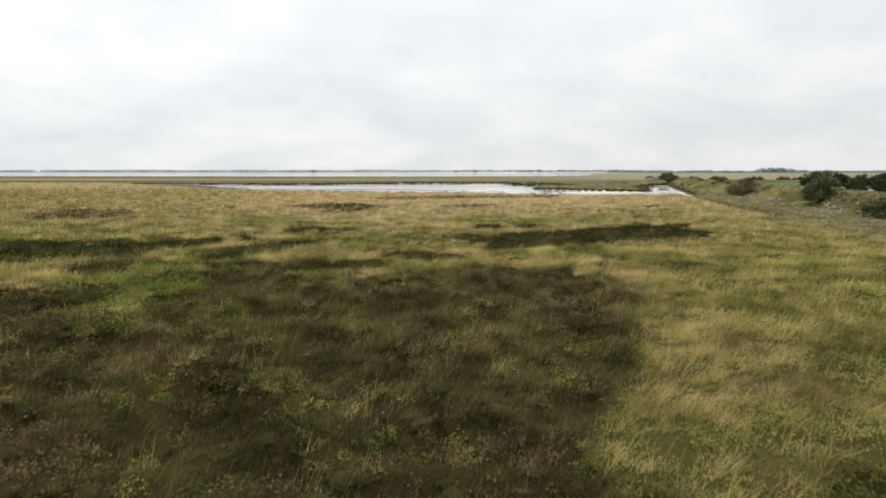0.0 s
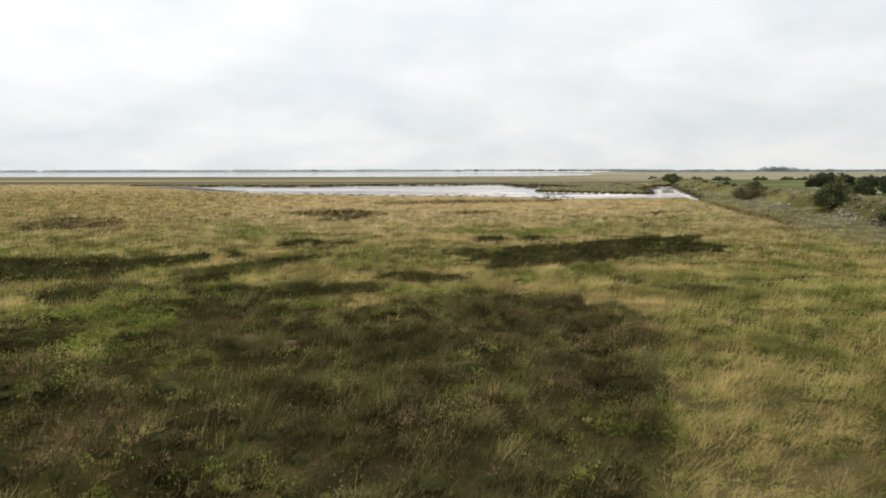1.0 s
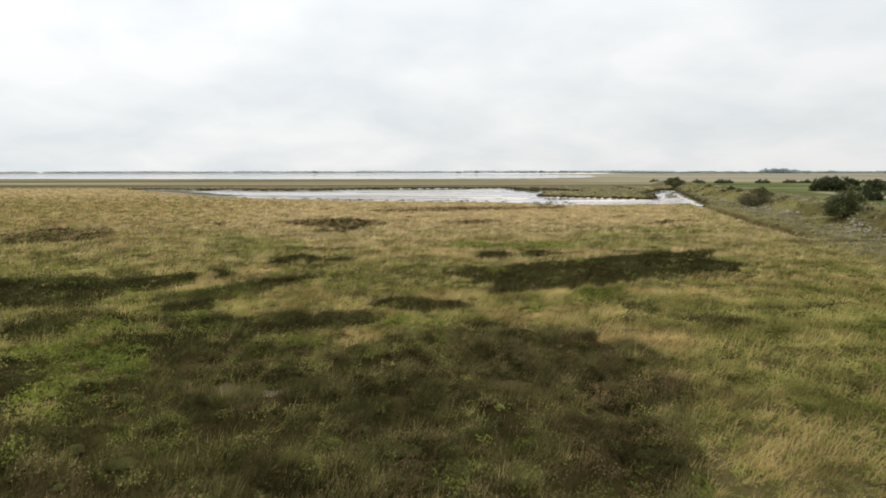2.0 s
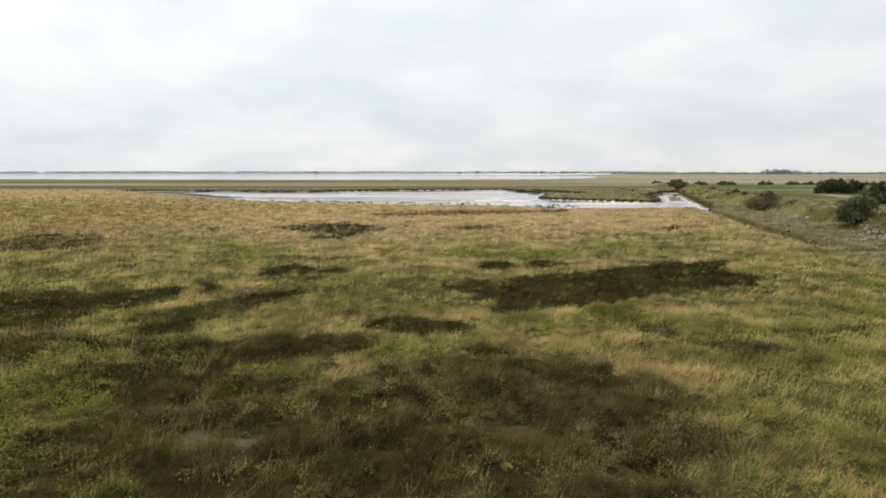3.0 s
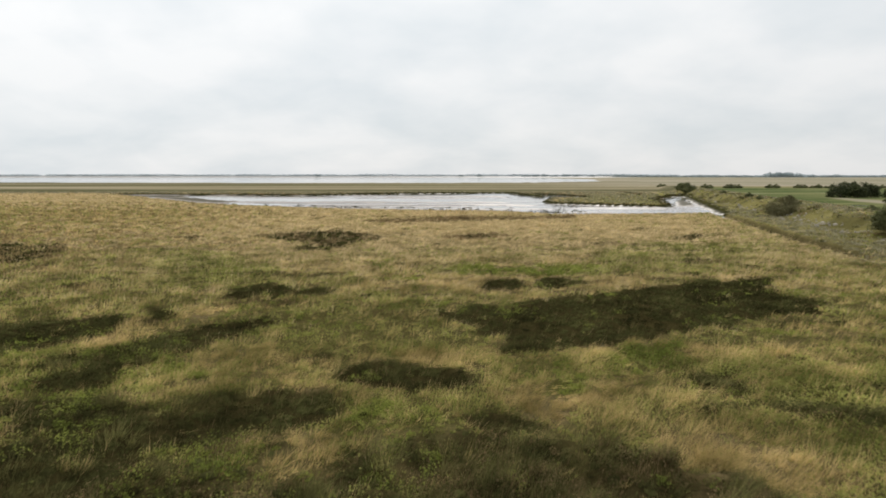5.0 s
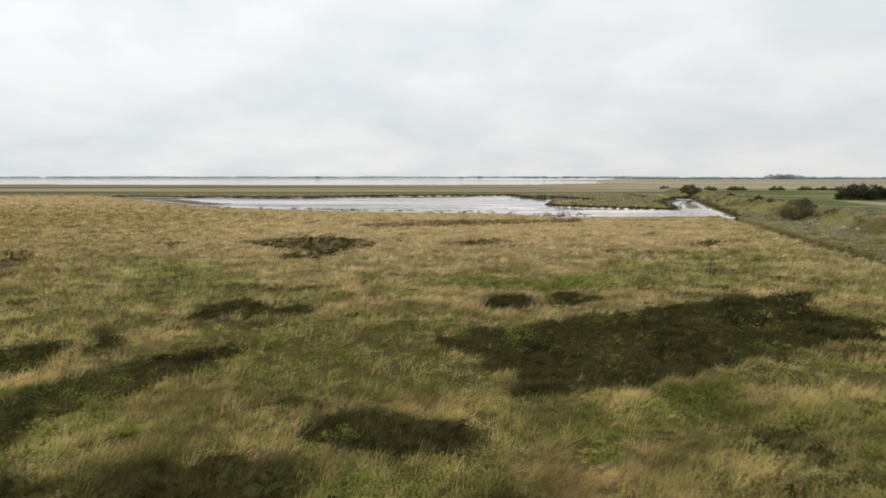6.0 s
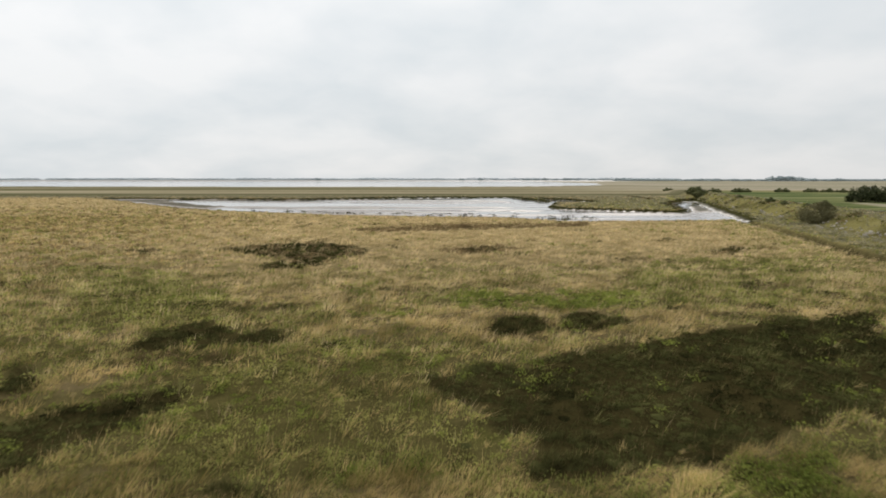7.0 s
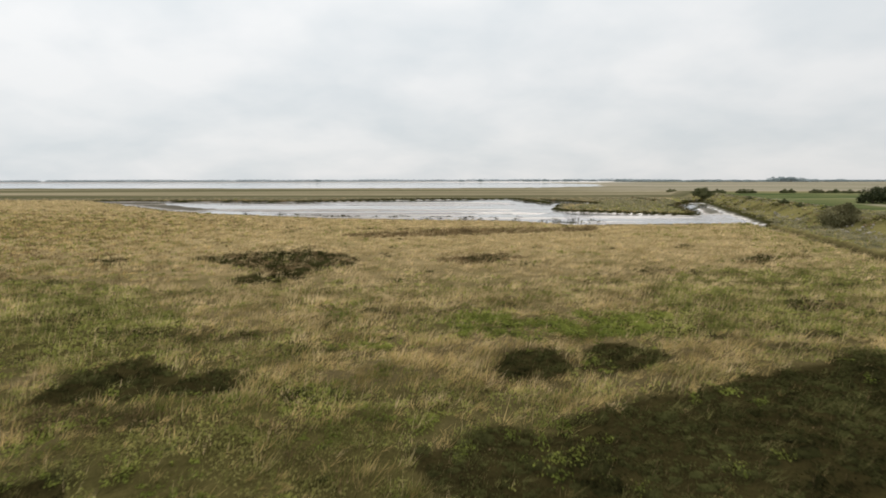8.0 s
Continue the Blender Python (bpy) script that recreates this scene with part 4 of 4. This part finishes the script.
for k, name, mat, label in (
    ("straw", "dry_grass", mat_straw, "tall dry straw-coloured marsh grass bent by wind"),
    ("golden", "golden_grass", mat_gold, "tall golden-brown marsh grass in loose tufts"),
    ("sedge", "dark_sedge", mat_sedge, "dark green tufted sedge swept over by the wind"),
    ("turf", "hazed_turf", mat_hazed_turf, "mixed turf on the dike and the far marsh, greyed by painted haze"),
    ("green", "green_grass", mat_green, "short olive-green marsh grass between dry stalks"),
    ("lush", "lush_plants", mat_lush, "bright green low salt marsh plants"),
    ("dark", "dark_shrub_cover", mat_dark, "dark grey-green low shrubby marsh plants in patches"),
    ("sage", "grey_green_shrub_cover", mat_sage, "pale grey-green low cushions of marsh shrub"),
    ("brown", "brown_seed_stems", mat_brown, "reddish-brown dead flower stems among dark plants"),
):
    tagged(new(name, heaps[k].make(name, mat)), label, "grass" if k in ("straw", "golden", "green", "turf", "sedge") else "marsh plants", kind="stuff")


# ---- bushes and trees ----
def part(name, me, parent, label=""):
    ob = new(name, me)
    ob.parent = parent
    return tagged(ob, label) if label else ob


def tube(bm, a, b, r0, r1, sides=6):
    a, b = Vector(a), Vector(b)
    q = (b - a).to_track_quat("Z", "Y")
    rings = []
    for p, r in ((a, r0), (b, r1)):
        rings.append([bm.verts.new(p + q @ Vector((r * math.cos(t), r * math.sin(t), 0))) for t in (2 * math.pi * i / sides for i in range(sides))])
    for i in range(sides):
        bm.faces.new((rings[0][i], rings[0][(i + 1) % sides], rings[1][(i + 1) % sides], rings[1][i]))
    bm.faces.new(rings[1])


def bush(name, seed, width, height, leaf, count, mat, label, category, low=0.0):
    """A many-stemmed bush: trunk with limbs, and a crown of small leaves in uneven lobes."""
    r = np.random.default_rng(seed)
    root = new(name)
    lobes = []
    bm = bmesh.new()
    tube(bm, (0, 0, -0.35), (0.05 * width * r.uniform(-1, 1), 0, height * 0.28), 0.05 * height, 0.035 * height)
    for i in range(38):
        a, q = r.uniform(0, 2 * math.pi), math.sqrt(r.uniform(0.02, 1))
        cz = height * (low + (1 - low) * r.uniform(0.10, 0.84 - 0.38 * q * q))
        c = np.array([math.cos(a) * q * width * 0.36, math.sin(a) * q * width * 0.36, cz])
        c[2] *= 0.8 + 0.22 * math.cos(a + seed)
        rad = np.array([width * r.uniform(0.10, 0.17), width * r.uniform(0.10, 0.17), height * r.uniform(0.09, 0.16)])
        lobes.append((c, rad))
        if i < 9:
            k = c * 0.5 + np.array([0, 0, height * 0.06])
            tube(bm, (0, 0, height * 0.12), tuple(k), 0.028 * height, 0.018 * height, 5)
            tube(bm, tuple(k), tuple(c), 0.018 * height, 0.006 * height, 5)
    me = bpy.data.meshes.new("trunk"); bm.to_mesh(me); bm.free(); me.materials.append(mat_bark)
    part("trunk", me, root, "grey-brown branching stems")
    pts = []
    for c, rad in lobes:
        n = count // len(lobes)
        d = r.normal(size=(n, 3)); d /= np.linalg.norm(d, axis=1)[:, None]
        k = r.uniform(0.55, 1.18, n) * (0.85 + 0.3 * np.sin(d[:, 0] * 7 + d[:, 2] * 9 + c[0]))
        pts.append(c + d * rad * k[:, None])
    p = np.concatenate(pts)
    p = p[p[:, 2] > 0.02]
    v, f = leaves(p[:, 0], p[:, 1], p[:, 2], r.uniform(0.6, 1.4, len(p)) * leaf)
    part("crown", mesh_of("crown", v, f, mat), root)
    return tagged(root, label, category)


def on_ground(x, y):
    return float(terrain(np.array([float(x)]), np.array([float(y)]), False)[0][0])


def stand(ob, x, y, turn=0.0, size=1.0, flat=1.0):
    ob.matrix_basis = pose(x, y, on_ground(x, y) - 0.05, 0, 0, turn) @ Matrix.Diagonal((size * flat, size * flat, size, 1))
    return ob


def another(ob, x, y, turn, size):
    made = copy_thing(ob, Matrix())
    made.matrix_basis = pose(x, y, on_ground(x, y) - 0.05, 0, 0, turn) @ Matrix.Diagonal((size, size, size, 1))
    return made


stand(bush("bush", 17, 8.0, 4.6, 0.18, 11000, mat_bush, "rounded dark green bush beside the tidal creek", "bush"), 77.6, 207, 40, 1.0, 1.0)
stand(bush("bush", 12, 5.2, 4.1, 0.09, 15000, mat_bush_dry, "olive-brown leaning bush at the foot of the dike", "bush"), 50.4, 103)
stand(bush("bush", 13, 4.2, 4.7, 0.09, 13000, mat_bush, "dense dark green bush among the dike stones", "bush"), 44.0, 71.7)
stand(bush("bush", 14, 3.2, 2.6, 0.10, 6000, mat_bush, "low dark green bush beside pale stones", "bush"), 38.6, 54.5)
hedge = bush("hedge_tree", 21, 8.0, 6.0, 0.22, 5200, mat_hedge, "dark green hedge tree on the meadow edge", "tree")
tagged(stand(hedge, 116.5, 192), group="hedge trees on the meadow")
hedge_b = bush("hedge_tree", 22, 9.0, 6.4, 0.22, 5200, mat_hedge, "dark green hedge tree on the meadow edge", "tree")
tagged(stand(hedge_b, 121, 191, 0, 0.85), group="hedge trees on the meadow")
hr = random.Random(5)
for i in range(22):
    t = i / 21
    another((hedge, hedge_b)[i % 2], 122 + 70 * t + hr.uniform(-1, 1), 193 - 60 * t * (1 - 0.3 * t) + hr.uniform(-3, 3), hr.uniform(0, 360), hr.uniform(0.8, 1.0))
for i in range(9):
    another((hedge, hedge_b)[i % 2], 90 + 5.5 * i + hr.uniform(-2, 2), 130 + 4 * i + hr.uniform(-3, 3), hr.uniform(0, 360), hr.uniform(0.6, 0.85))
shrub = bush("shrub", 31, 4.5, 2.2, 0.22, 2200, mat_bush, "small dark shrub at the edge of the green meadow", "shrub")
tagged(stand(shrub, 133, 318, 0, 0.9), group="shrubs along the meadow")
for x0, x1, count in ((108, 114, 2), (128, 134, 2), (142, 151, 5), (164, 169, 3), (180, 197, 9), (214, 236, 7), (252, 262, 4)):
    for i in range(count):
        another(shrub, x0 + (x1 - x0) * (i + hr.uniform(0, 1)) / count, 318 + hr.uniform(-6, 10), hr.uniform(0, 360), hr.uniform(0.6, 1.15))
for x, y, s in ((88, 232, 0.7), (60, 128, 0.35), (64, 140, 0.45), (58, 118, 0.3), (53, 88, 0.4), (70, 165, 0.4), (50, 78, 0.35), (53.4, 105.5, 0.6), (40.9, 56, 0.5)):
    another(shrub, x, y, hr.uniform(0, 360), s)


# ---- far woods and the far shore ----
def far_woods():
    r = np.random.default_rng(3)
    heap, shore = Heap(), Heap()

    def clump(x, y, w, h, into=heap):
        n = int(200 + 9 * w)
        d = r.uniform(-1, 1, n)
        px = x + d * w / 2
        top = h * (0.55 + 0.45 * np.sqrt(np.clip(1 - np.abs(d) ** 5, 0, 1))) * (0.8 + 0.25 * np.sin(px * 0.35) * np.sin(px * 0.13 + 1))
        into.add(leaves(px, y + r.uniform(-12, 12, n), top * r.uniform(0.0, 0.95, n), r.uniform(1.3, 2.6, n)))

    for q in (962, 985, 1008, 990):
        clump(q, 1800, 60, 15)
    for px0, px1, y, h in ((0.285, 0.34, 2100, 10), (0.34, 1.1, 2300, 5.5), (0.36, 0.42, 2100, 7), (0.42, 0.52, 1900, 7.5), (0.57, 0.66, 1850, 8), (0.66, 0.74, 1900, 7), (0.74, 1.1, 1750, 7)):
        x = px0 * y
        while x < px1 * y:
            w = r.uniform(18, 60)
            clump(x, y + r.uniform(-60, 60), w, h * r.uniform(0.55, 1.1))
            x += w * r.uniform(0.35, 0.95 if px0 < 0.5 else 0.7)
    for q in (0.135, 0.15, 0.165, 0.18, 0.2, 0.215, 0.24, 0.03, 0.06, -0.2):
        clump(q * 2500, 2500, r.uniform(15, 40), r.uniform(7, 12))
    x = -2600.0
    while x < 1100:
        w = r.uniform(60, 220)
        clump(x, 3000 + r.uniform(-60, 60), w, r.uniform(10, 14), shore)
        x += w * r.uniform(0.5, 0.9)
    tagged(new("far_shore", shore.make("far_shore", mat_hazed_shore)), "low shore with dunes across the bay, paled by painted haze", "shore", kind="stuff")
    return tagged(new("far_woods", heap.make("far_woods", mat_hazed_wood)), "thin line of distant trees and hedges on the horizon", "trees", kind="stuff")


far_woods()


# ---- stones on the dike ----
def stone_mesh(seed):
    bm = bmesh.new()
    bmesh.ops.create_icosphere(bm, subdivisions=1, radius=0.5)
    r = random.Random(seed)
    for v in bm.verts:
        v.co = Vector((v.co.x * 1.25, v.co.y, v.co.z * 0.7)) * r.uniform(0.68, 1.2)
    me = bpy.data.meshes.new("stone"); bm.to_mesh(me); bm.free(); me.materials.append(mat_stone)
    return me


stones = tagged(new("stone_revetment"), "loose pale stones tipped along the dike's foot", "stone bank")
stone_meshes = [stone_mesh(k) for k in range(6)]
sr = random.Random(8)
# a dense heap between the two dark bushes, then looser runs along the foot of the dike
for i in range(290):
    if i < 90:
        y, u = sr.uniform(54.5, 70), sr.gauss(-0.5, 1.0)
    elif i < 215:
        y, u = sr.uniform(76, 101), sr.gauss(-0.9, 1.1)
    else:
        y, u = sr.uniform(110, 152), sr.gauss(-0.7, 0.9)
    if i >= 90 and math.sin(y * 0.6) + sr.uniform(-0.9, 0.9) < -0.5:
        continue
    x = 43 + (y - 72) * 0.252 + u
    ob = part("stone", stone_meshes[i % 6], stones)
    s = sr.uniform(0.18, 0.38) * (1.6 if sr.random() < 0.12 else 1.0)
    ob.matrix_basis = pose(x, y, on_ground(x, y) + 0.16 * s, sr.uniform(-30, 30), sr.uniform(-30, 30), sr.uniform(0, 360)) @ Matrix.Diagonal((s, s * sr.uniform(0.7, 1.0), s, 1))
